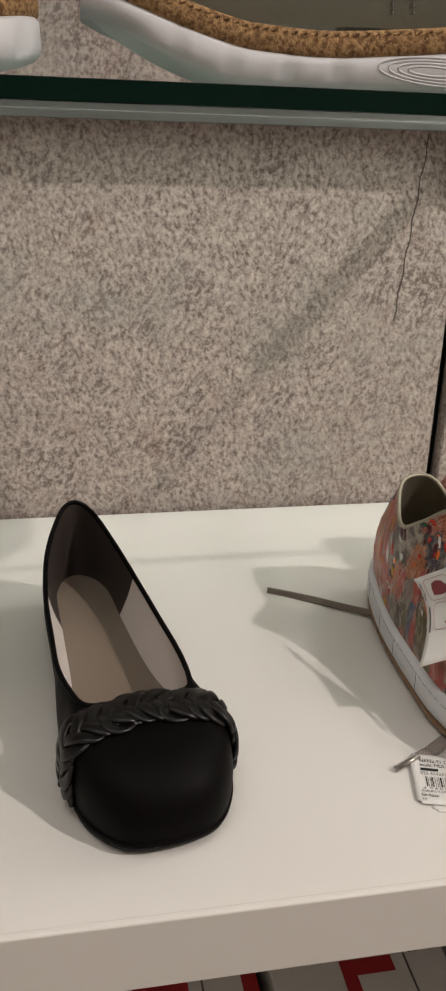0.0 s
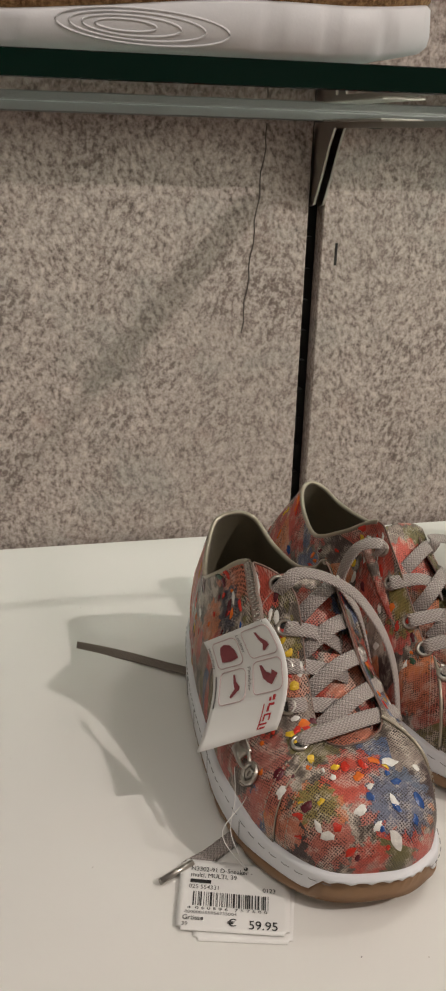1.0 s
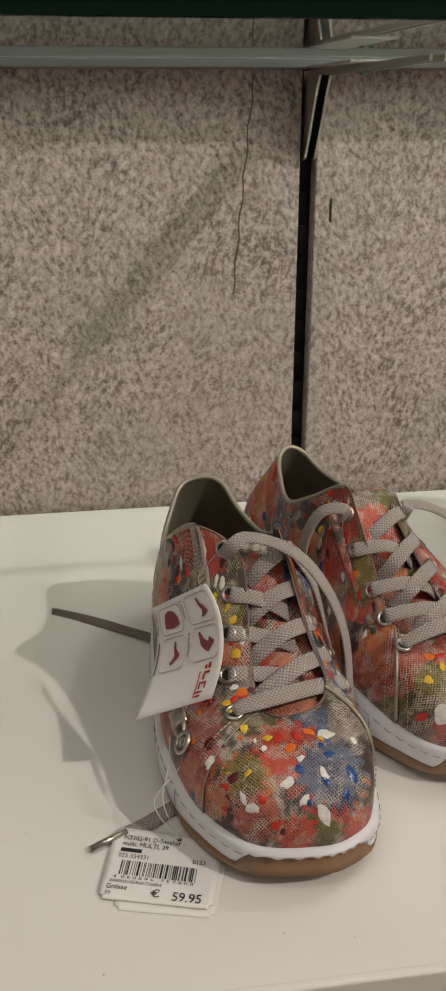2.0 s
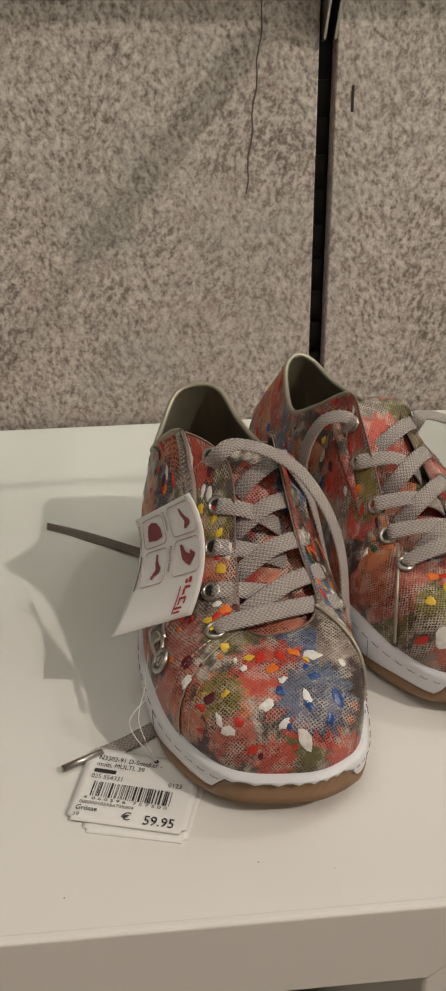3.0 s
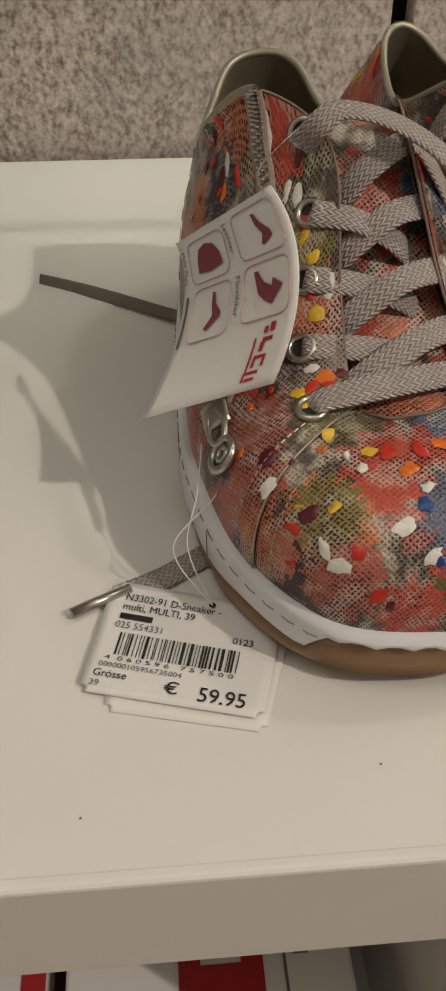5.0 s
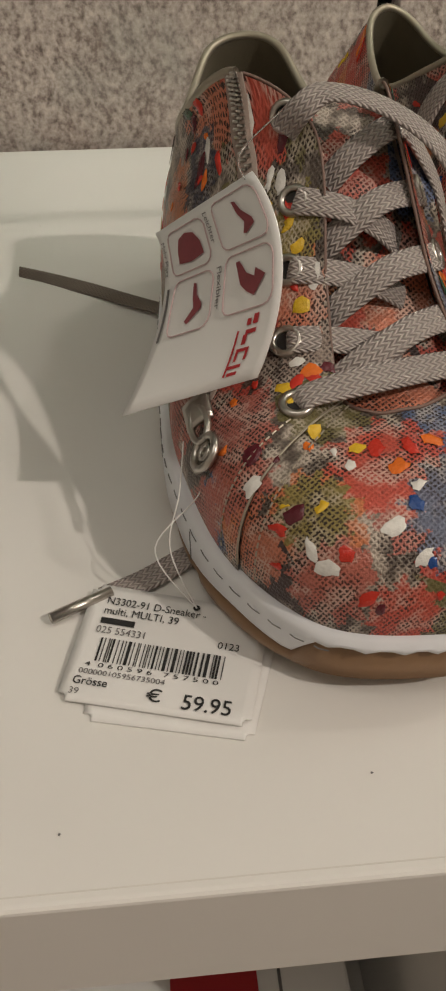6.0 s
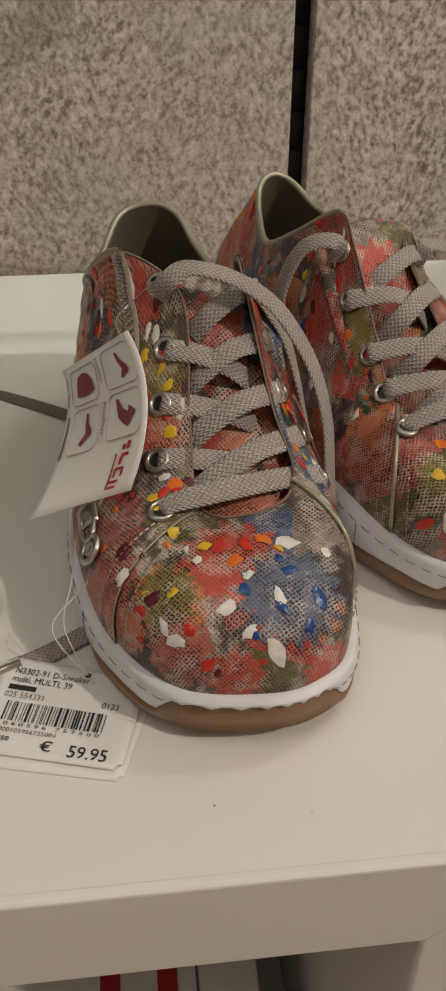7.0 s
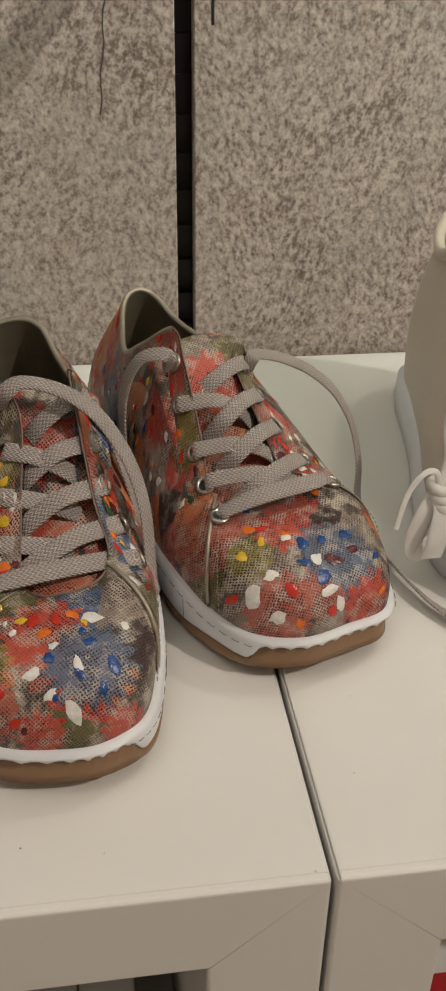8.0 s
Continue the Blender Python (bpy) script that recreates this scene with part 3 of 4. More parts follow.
    for n in (3, 2, 1):
        q, m = eyes[one, n]
        r, k = eyes[two, n + 1]
        end = q.lerp(r, 0.74)
        lace([q - m * 0.002, q + m * (0.002 + 0.5 * high) + (r - q) * 0.06, lift(q, r, 0.3, 0.0045 + high), lift(q, r, 0.55, 0.003 + 0.7 * high), end - up * 0.002],
             [m, m, up, up, up], width=0.0078)
        q, m = eyes[one, n + 1]
        r, k = eyes[two, n]
        lace([lift(q, r, 0.22, -0.002), lift(q, r, 0.38, 0.004 + high), lift(q, r, 0.66, 0.0080 + 0.5 * high), r + k * 0.0034 - (r - q) * 0.08, r - k * 0.002],
             [up, up, up, k, k], width=0.0080)
    q, m = eyes[one, 1]
    r, k = eyes[two, 0]
    lace([lift(q, r, 0.30, -0.003), lift(q, r, 0.50, 0.003), lift(q, r, 0.80, 0.005), r + k * 0.002, r - k * 0.002], [up, up, up, k, k], width=0.0078)
    # paint dabs, slightly raised
    pots = [plain("dab_%s" % c, v, 0.24, 0.0, 400, 0.6, 0.6, 900) for c, v in
            (("white", (0.74, 0.72, 0.68)), ("red", (0.55, 0.035, 0.02)), ("orange", (0.72, 0.16, 0.02)), ("yellow", (0.70, 0.45, 0.03)),
             ("blue", (0.016, 0.065, 0.24)), ("maroon", (0.10, 0.012, 0.02)), ("green", (0.03, 0.09, 0.05)))]
    meshes = [bmesh.new() for _ in pots]
    every = [(u * 0.001, v * 0.001, s * 0.001, c) for u, v, s, c in dabs]
    lo, hi = sh.uv.reshape(-1, 2).min(0), sh.uv.reshape(-1, 2).max(0)
    for _ in range(620):
        u, v = rnd.uniform(lo[0], hi[0]), rnd.uniform(lo[1], hi[1])
        if v < -0.074 and dabs:
            continue
        every.append((u, v, rnd.uniform(0.0014, 0.0031), rnd.choices(range(7), (5, 5, 3, 1.6, 1.2, 3, 1.2))[0]))
    for u, v, size, c in every:
        place, m, miss = sh.on(u, v)
        if miss > 4e-6:
            continue
        a0, long_, sides = rnd.uniform(0, 3.14), rnd.uniform(0.45, 0.85), 12
        size *= 1.05
        mid_p, mid_n, _ = sh.on(u, v)
        bm = meshes[c]
        ringv = []
        ok = True
        for t in range(sides):
            a = t * 2 * math.pi / sides
            rr = size * rnd.uniform(0.72, 1.15)
            du, dv = rr * math.cos(a), rr * long_ * math.sin(a)
            p, mm, off = sh.on(u + du * math.cos(a0) - dv * math.sin(a0), v + du * math.sin(a0) + dv * math.cos(a0))
            ok = ok and off < 4e-6
            ringv.append(p + mm)
        if not ok:
            continue
        rv = [bm.verts.new(p) for p in ringv]
        inner_v = [bm.verts.new(Vector(p).lerp(Vector(mid_p + mid_n), 0.35) + Vector(mid_n).normalized() * 0.00022) for p in ringv]
        for t in range(sides):
            f4 = (rv[t], rv[(t + 1) % sides], inner_v[(t + 1) % sides], inner_v[t])
            bm.faces.new(f4 if not mirror else f4[::-1])
        bm.faces.new(inner_v if not mirror else inner_v[::-1])
    for bm, pot in zip(meshes, pots):
        if bm.faces:
            tagged(part("paint_dab", bm, pot, ob, "", True), kind="stuff")
        else:
            bm.free()
    return ob, sh, eyes


NAVY_F, DARK_F = (0.045, 0.052, 0.085), (0.055, 0.045, 0.038)
RED_F, ROSE, OLIVE_F, BLUE_F, SALMON = (0.56, 0.085, 0.055), (0.48, 0.140, 0.105), (0.24, 0.20, 0.055), (0.115, 0.150, 0.225), (0.58, 0.19, 0.11)
# print of the toe caps, in millimetres of the unrolled upper: place across, place along, radius
WHITE, REDS, ORANGE, YELLOW, BLUE, MAROON = range(6)
DABS_ONE = {
    WHITE: [(-26, 0, 2.8), (-17, -14, 2.2), (22, -86, 3.5), (8.4, -97.5, 2.1), (16.6, -106, 2.8), (0.8, -107.5, 3.1), (14.7, -122.5, 4.4), (6.8, -115, 2.5), (-15.8, -114, 3.1), (-19, -108.5, 2.6), (-6, -89.5, 1.7), (-9, -84.5, 1.5), (-30, -88.5, 2.5), (33, -90, 1.6)],
    REDS: [(-19, 3, 2.6), (-24, 6, 2.2), (-14, -36, 2.0), (1, -85, 2.7), (9, -85.5, 2.3), (-26, -101, 2.1), (-11, -112, 2.2), (-7.6, -123.5, 2.6), (10.7, -124.7, 1.3), (-29.3, -109.7, 1.9)],
    ORANGE: [(-36, 24, 2.6), (-33, 16, 2.0), (15.5, -84.5, 2.7), (5, -91.6, 2.5), (-14.8, -81.3, 1.6), (-37, -74.3, 1.6), (35.6, -132, 2.8)],
    YELLOW: [(-15, -23, 2.2), (-12, -41, 2.6), (-3.4, -84, 2.5), (-12.3, -77, 2.0), (18.6, -87.7, 1.6), (-14.7, -99.4, 1.7), (-23, -96.3, 1.3)],
    BLUE: [(20.6, -97, 2.5), (6.9, -102.4, 2.2), (28.8, -105.4, 3.6), (17.2, -108.7, 2.2), (25.3, -114.2, 2.1), (18.3, -92.3, 1.3), (8.6, -116.3, 1.6)],
    MAROON: [(-48, 10, 3.6), (-28.5, -80.3, 2.7), (-22.6, -83.7, 1.2), (-20.9, -99, 2.4), (-4.7, -126.6, 1.5)],
}
DABS_TWO = {
    WHITE: [(14.4, -94, 2.4), (7.9, -108.4, 2.6), (28.5, -108, 2.6), (37.7, -112, 4.5), (31.5, -125, 3.4), (7.7, -122.4, 3.8), (2.5, -129, 3.3)],
    REDS: [(20, -85, 2.8), (23.3, -117, 3.1), (44.9, -109, 2.6), (7.2, -131.5, 2.7)],
    ORANGE: [(12.9, -92.4, 2.5), (26, -83.5, 2.5), (23, -132, 2.7), (-20, -128, 2.5)],
    YELLOW: [(24.8, -92, 2.3), (35, -95, 2.3)],
    BLUE: [(9.7, -99.6, 3.2), (0.6, -100.5, 2.8), (13.5, -108.3, 2.7), (8.4, -116.4, 3.3), (-10.9, -100.5, 2.5), (-20, -113, 2.6)],
    MAROON: [(0.5, -111, 3.3), (-10, -108.7, 2.3)],
}
BLOSSOMS_ONE = [(0.004, -0.090, 0.0150, 12, RED_F), (-0.0165, -0.118, 0.0115, 12, ROSE), (0.001, -0.130, 0.0100, 12, RED_F), (0.037, -0.130, 0.0110, 12, RED_F),
                (-0.0345, -0.0845, 0.0105, 11, ROSE), (-0.035, -0.103, 0.0100, 11, SALMON), (-0.051, -0.084, 0.0095, 11, ROSE),
                (-0.0167, -0.0995, 0.0095, 15, OLIVE_F), (0.0205, -0.1050, 0.0158, 17, BLUE_F), (-0.0220, 0.001, 0.0120, 12, RED_F), (-0.0345, 0.014, 0.0110, 12, SALMON),
                (-0.0485, 0.010, 0.0100, 13, NAVY_F), (-0.0125, -0.025, 0.0085, 13, OLIVE_F), (-0.0120, -0.041, 0.0090, 12, SALMON), (-0.0250, -0.051, 0.0080, 13, DARK_F), (-0.0490, -0.050, 0.0120, 12, ROSE),
                (0.304, -0.002, 0.0150, 12, RED_F), (0.316, -0.030, 0.0130, 12, SALMON), (0.296, -0.040, 0.0120, 11, RED_F), (0.310, -0.058, 0.0130, 12, SALMON)]
BLOSSOMS_TWO = [(0.012, -0.088, 0.0135, 12, RED_F), (0.030, -0.123, 0.0150, 12, ROSE), (-0.013, -0.131, 0.0130, 12, RED_F), (0.042, -0.080, 0.0140, 11, ROSE),
                (0.0318, -0.0965, 0.0098, 15, OLIVE_F), (-0.0025, -0.1072, 0.0165, 17, BLUE_F), (0.0410, -0.078, 0.0100, 12, ROSE), (0.0500, -0.069, 0.0110, 12, SALMON),
                (0.0295, -0.030, 0.0120, 13, OLIVE_F), (0.0365, -0.003, 0.0140, 12, RED_F),
                (0.304, -0.002, 0.0150, 12, RED_F), (0.316, -0.030, 0.0130, 12, SALMON), (0.296, -0.040, 0.0120, 11, RED_F), (0.310, -0.058, 0.0130, 12, SALMON)]


def dab_list(table):
    return [(x, y - 3, r * 1.1, c) for c, spots in table.items() for x, y, r in spots]


sneaker_one, shell_one, eyes_one = sneaker("sneaker", (-0.092, 0.166, TOP), 0, False, BLOSSOMS_ONE, dab_list(DABS_ONE), 3, SNEAKER_OUTLINE, OPENING_ONE, EYES_ONE)
tagged(sneaker_one, "low sneaker with multicoloured flower print, taupe laces and hang tag", "sneaker", "pair of flowered sneakers")
sneaker_two, shell_two, eyes_two = sneaker("sneaker", (-0.012, 0.217, TOP), 21, True, BLOSSOMS_TWO, dab_list(DABS_TWO), 8, SQUARE_TOE, OPENING_TWO, EYES_TWO)
tagged(sneaker_two, "low sneaker with multicoloured flower print beside its twin", "sneaker", "pair of flowered sneakers")


# ---- loose laces of the sneakers ----
def loose_lace(parent, points, faces, label, width=0.0074, count=90, material=None):
    m = parent.matrix_world.inverted()
    bm = ribbon(bmesh.new(), [m @ Vector(p) for p in points], [m.to_3x3() @ Vector(f) for f in faces], width=width, count=count)
    return part("lace", bm, material or LACE, parent, label, True)


def to_world(parent, pair, lift=0.002):
    return parent.matrix_world @ (pair[0] + pair[1] * lift)


bpy.context.view_layer.update()
a = to_world(sneaker_one, eyes_one["l", 0])
b = to_world(sneaker_one, eyes_one["r", 0])
# the bow's loop hangs down between the two shoes and comes back up
loose_lace(sneaker_one, [a - Vector((0, 0, 0.004)), a + Vector((0.004, -0.003, 0.003)), (-0.093, 0.154, 0.884), (-0.079, 0.152, 0.881), (-0.066, 0.146, 0.874), (-0.057, 0.140, 0.863), (-0.051, 0.134, 0.851),
                         (-0.0475, 0.128, 0.836), (-0.0465, 0.122, 0.817), (-0.0455, 0.118, 0.803), (-0.0445, 0.128, 0.796), (-0.0465, 0.142, 0.808), (-0.051, 0.150, 0.827), (-0.0545, 0.152, 0.842), (-0.059, 0.156, 0.857), (-0.067, 0.160, 0.870), b],
           [(0, -1, 0.5), (0, -0.7, 0.7), (0.2, -0.4, 1), (0.3, -0.4, 0.9), (0.5, -0.5, 0.7), (0.7, -0.6, 0.5), (0.8, -0.6, 0.3), (0.8, -0.6, 0.1), (0.8, -0.6, 0), (0.9, -0.5, -0.2), (0.9, 0, -0.4), (0.9, 0, 0),
            (0.9, -0.2, 0.1), (0.9, -0.3, 0.2), (0.8, -0.4, 0.4), (0.5, -0.4, 0.7), (0.2, -0.6, 0.7)], "taupe lace hanging in a loop")
z = TOP + 0.0012
loose_lace(sneaker_one, [(-0.130, 0.240, z + 0.003), (-0.146, 0.253, z + 0.0015), (-0.165, 0.268, z + 0.0005), (-0.182, 0.279, z), (-0.198, 0.288, z)],
           [(0, -0.3, 1), (0.1, -0.5, 0.9), (0.1, -0.6, 0.8), (0.3, -0.9, 0.5), (0.3, -1.0, 0.2)], "lace end lying on the shelf", 0.0062, 30, LACE_DARK)
loose_lace(sneaker_one, [(-0.120, 0.108, z + 0.001), (-0.136, 0.100, z), (-0.148, 0.092, z), (-0.160, 0.086, z)], [(0, 0, 1)] * 4, "", 0.0085, 24)
m1 = sneaker_one.matrix_world.inverted()
part("aglet", tube(bmesh.new(), [m1 @ Vector(p) for p in ((-0.158, 0.087, z + 0.0012), (-0.166, 0.083, z + 0.0012), (-0.1745, 0.0785, z + 0.0012))], 0.0016, 8), STEEL, sneaker_one, "shiny lace tip", True)
c = to_world(sneaker_two, eyes_two["r", 0])
d = to_world(sneaker_two, eyes_two["l", 0])
loose_lace(sneaker_two, [c - Vector((0, 0, 0.004)), c + Vector((-0.002, -0.004, 0.005)), c + Vector((-0.014, -0.001, 0.002)), c + Vector((-0.022, 0.000, -0.016)), c + Vector((-0.023, -0.002, -0.045)), c + Vector((-0.022, -0.002, -0.068)), c + Vector((-0.018, 0.002, -0.088))],
           [(0, -1, 0.4), (0, -0.7, 0.7), (-0.5, -0.5, 0.8), (-0.9, -0.5, 0.2), (-1, -0.4, 0), (-1, -0.4, 0), (-1, -0.4, 0)], "lace hanging down the side", 0.0070, 60)
loose_lace(sneaker_two, [d - Vector((0, 0, 0.004)), d + Vector((0.003, -0.001, 0.003)), (0.012, 0.222, 0.8645), (0.026, 0.230, 0.859), (0.043, 0.236, 0.849), (0.058, 0.238, 0.835), (0.068, 0.236, 0.817), (0.072, 0.230, 0.797), (0.0705, 0.222, 0.782),
                         (0.0705, 0.207, z + 0.0035), (0.0725, 0.172, z + 0.0035), (0.079, 0.144, z + 0.0035), (0.0875, 0.125, z + 0.003), (0.104, 0.104, z + 0.003)],
           [(0, -1, 0.4), (0.2, -0.5, 0.8), (0.3, -0.4, 0.9), (0.4, -0.5, 0.8), (0.6, -0.5, 0.6), (0.7, -0.5, 0.5), (0.8, -0.5, 0.3), (0.8, -0.6, 0.2), (0.7, -0.6, 0.3), (0.7, -0.5, 0.5), (0.8, -0.3, 0.5), (0.7, -0.4, 0.6), (0.6, -0.5, 0.6), (0.6, -0.5, 0.6)],
           "long lace end trailing onto the shelf", 0.0066, 110)


# ---- zip on the first sneaker ----
def zip_fastener(ob, sh, knots):
    path = spline([tuple(c * 0.001 for c in k) for k in knots], 60, False)
    pts, out = [], []
    for p in path:
        q, m = sh.near(p)
        pts.append(q)
        out.append(m)
    for _ in range(3):
        pts = [pts[0]] + [(pts[i - 1] + pts[i] * 2 + pts[i + 1]) / 4 for i in range(1, 59)] + [pts[-1]]
        out = [out[0]] + [(out[i - 1] + out[i] * 2 + out[i + 1]).normalized() for i in range(1, 59)] + [out[-1]]
    tape = part("zip_tape", ribbon(bmesh.new(), [p + m * 0.0012 for p, m in zip(pts, out)], out, 0.0062, 0.0008, 60), ZIP_TAPE, ob, "taupe zip tape", True)
    bm = bmesh.new()
    for i in range(1, 59):
        d = (pts[min(i + 1, 59)] - pts[i - 1]).normalized()
        side = d.cross(out[i])
        p = pts[i] + out[i] * 0.0020
        for s in (-1, 1):
            q = p + side * 0.0007 * s + d * 0.0004 * s
            tube(bm, [q - side * 0.0010, q, q + side * 0.0010], 0.00052, 6)
    tagged(part("zip_teeth", bm, STEEL, tape, "silvery zip teeth", True), kind="stuff")
    end, m = pts[-1], out[-1]
    d = (pts[-1] - pts[-4]).normalized()
    side = d.cross(m)
    bm = bmesh.new()
    grid = [[end + m * (0.0026 + 0.0012 * math.cos(s * 1.4)) + d * (u * 0.0085 - 0.003) + side * s * 0.0042 for s in np.linspace(-1, 1, 7)] for u in np.linspace(0, 1, 6)]
    sheet(bm, np.array(grid))
    slider = part("zip_slider", bm, STEEL, ob, "chrome zip slider", True)
    slider.modifiers.new("thick", "SOLIDIFY").thickness = 0.0012
    q1, n1 = sh.near(end + d * 0.007)
    q2, n2 = sh.near(end + d * 0.0155)
    bm = bmesh.new()
    bar_side = (q2 - q1).normalized().cross(n1)
    ends = (end + m * 0.0040, q2 + n2 * 0.0030)
    loop = [ends[0].lerp(ends[1], 0.38 * (1 - math.cos(a))) + bar_side * 0.0030 * math.sin(a) for a in np.arange(20) * math.pi / 10]
    tube(bm, loop, 0.0010, 8, True)
    torus(bm, ends[1], n2, 0.0046, 0.0012)
    torus(bm, ends[1], n2, 0.0020, 0.0008, 14, 6)
    disc(bm, ends[1] - n2 * 0.0004, n2, 0.0045)
    part("zip_pull", bm, STEEL, ob, "round chrome zip pull", True)


zip_fastener(sneaker_one, shell_one, [(-26, -2, 117), (-29, -18, 101), (-33, -34, 80), (-38, -49, 60), (-41, -58, 48)])


# ---- paper tags ----
class Sheet4:
    """A small card between four corners (top left, top right, bottom right, bottom left), curving through a middle row."""

    def __init__(self, tl, tr, br, bl, middle=None):
        self.c = [Vector(p) for p in (tl, tr, br, bl)]
        self.normal = (self.c[1] - self.c[0]).cross(self.c[3] - self.c[0]).normalized()
        self.normal = -self.normal if self.normal.dot(Vector((0, -0.5, 1))) < 0 else self.normal
        self.middle = [Vector(p) for p in middle] if middle else [(self.c[0] + self.c[3]) / 2, (self.c[1] + self.c[2]) / 2]

    def at(self, u, v, lift=0.0):
        a, b, c, d = self.c
        e, f = self.middle
        rows = [p * (1 - u) + q * u for p, q in ((a, b), (e, f), (d, c))]
        p = rows[0] * (1 - v) * (1 - 2 * v) + rows[1] * 4 * v * (1 - v) + rows[2] * v * (2 * v - 1)
        return p + self.normal * lift

    def grid(self, u0, u1, v0, v1, lift, nu=12, nv=12):
        return np.array([[self.at(u, v, lift) for u in np.linspace(u0, u1, nu)] for v in np.linspace(v0, v1, nv)])


def card_body(card, parent, name="card", rounding=0.03, thick=0.0005):
    bm = bmesh.new()
    sheet(bm, card.grid(0, 1, 0, 1, 0, 18, 18))
    if rounding:
        corners = [v for v in bm.verts if len(v.link_edges) == 2]
        bmesh.ops.bevel(bm, geom=corners, offset=rounding, segments=3, affect="VERTICES")
    ob = part(name, bm, PAPER, parent, "", True)
    ob.modifiers.new("thick", "SOLIDIFY").thickness = thick
    return ob


def lettering(card, parent, text, u, v, size, width=None, turn=0, material=None, aspect=1.0, label="", bold=0.0):
    """Printed words: flat letters laid on the card. u, v: start of the base line; size: letter height as a share of the card's height."""
    curve = bpy.data.curves.new("words", "FONT")
    curve.body, curve.resolution_u, curve.offset = text, 3, bold
    tmp = new("words", curve)
    mesh = bpy.data.meshes.new_from_object(tmp.evaluated_get(bpy.context.evaluated_depsgraph_get()))
    bpy.data.objects.remove(tmp)
    xs = [p.co.x for p in mesh.vertices]
    s = size / 0.70
    sx = width / max(xs) if width else s * aspect
    for p in mesh.vertices:
        x, y = p.co.x * sx, p.co.y * s
        if turn:
            x, y = p.co.y * s * aspect, -p.co.x * (width / max(xs) if width else s)
        p.co = card.at(u + x, v - y, 0.00035)
    mesh.materials.append(material or INK)
    ob = new("print", mesh)
    ob.parent = parent
    return tagged(ob, label)


def bar(card, parent, u0, u1, v0, v1, material, name="print", label="", lift=0.00035):
    bm = bmesh.new()
    sheet(bm, card.grid(u0, u1, v0, v1, lift, 4, 4))
    return part(name, bm, material, parent, label)


def price_tag():
    ob = empty("price_tag", (-0.144, 0.065, TOP))
    m = ob.matrix_world.inverted()
    q = lambda x, y, z: m @ Vector((x, y, z))
    under = Sheet4(q(-0.160, 0.084, TOP + 0.0006), q(-0.114, 0.068, TOP + 0.0010), q(-0.1245, 0.0360, TOP + 0.0007), q(-0.1655, 0.0462, TOP + 0.0006))
    card_body(under, ob, "under_card", 0.002)
    tag = Sheet4(q(-0.1625, 0.0910, TOP + 0.0022), q(-0.1150, 0.0745, TOP + 0.0030), q(-0.1248, 0.0390, TOP + 0.0022), q(-0.1722, 0.0525, TOP + 0.0016))
    card_body(tag, ob, "top_card", 0.0022)
    lettering(tag, ob, "N3302-91 D-Sneaker -", 0.10, 0.175, 0.066, 0.56)
    lettering(tag, ob, "multi, MULTI, 39", 0.10, 0.265, 0.066, 0.42)
    bar(tag, ob, 0.10, 0.29, 0.300, 0.352, INK, label="bold black name line")
    lettering(tag, ob, "025 554331", 0.09, 0.435, 0.060, 0.27, material=INK_GREY)
    lettering(tag, ob, "0123", 0.755, 0.415, 0.060, 0.115, bold=0.004)
    rnd = random.Random(5)
    x = 0.135
    bm = bmesh.new()
    while x < 0.82:
        w = rnd.choice((0.005, 0.005, 0.011, 0.017))
        sheet(bm, tag.grid(x, x + w, 0.475, 0.675, 0.00035, 2, 3))
        x += w + rnd.choice((0.006, 0.012, 0.012, 0.018))
    tagged(part("barcode", bm, INK, ob, "printed black barcode"), kind="stuff")
    lettering(tag, ob, "4  0 6 0 5 9 6   7 5 7 5 0 0", 0.09, 0.722, 0.036, 0.71)
    lettering(tag, ob, "000000105956735004", 0.07, 0.785, 0.042, 0.46, material=INK_GREY)
    lettering(tag, ob, "Gr\u00f6sse", 0.055, 0.870, 0.062, 0.185, bold=0.004)
    lettering(tag, ob, "39", 0.05, 0.950, 0.050, 0.055, material=INK_GREY)
    lettering(tag, ob, "\u20ac", 0.45, 0.925, 0.095, 0.080, bold=0.004)
    lettering(tag, ob, "59.95", 0.635, 0.950, 0.118, 0.255, bold=0.004)
    hole = tag.at(0.60, 0.09, 0.0006)
    # the card is whole; a black disc gives the dark of its string hole
    part("punch_shade", disc(bmesh.new(), hole, tag.normal, 0.0010), INK, ob)
    pull = m @ (sneaker_one.matrix_world @ Vector((-0.044, -0.064, 0.042)))
    for k, (sag, off) in enumerate(((0.006, 0.0), (0.010, 0.007))):
        pts = spline([hole, hole.lerp(pull, 0.35) + Vector((-sag, -0.003, 0.004)), hole.lerp(pull, 0.7) + Vector((-0.4 * sag + off, -0.004, 0.003)), pull + Vector((off, 0, 0))], 24, False)
        part("string", tube(bmesh.new(), pts, 0.00020, 6), PAPER, ob, "thin clear plastic string", True)
    tagged(ob, "white price tag with barcode lying beside the sneaker", "price tag")


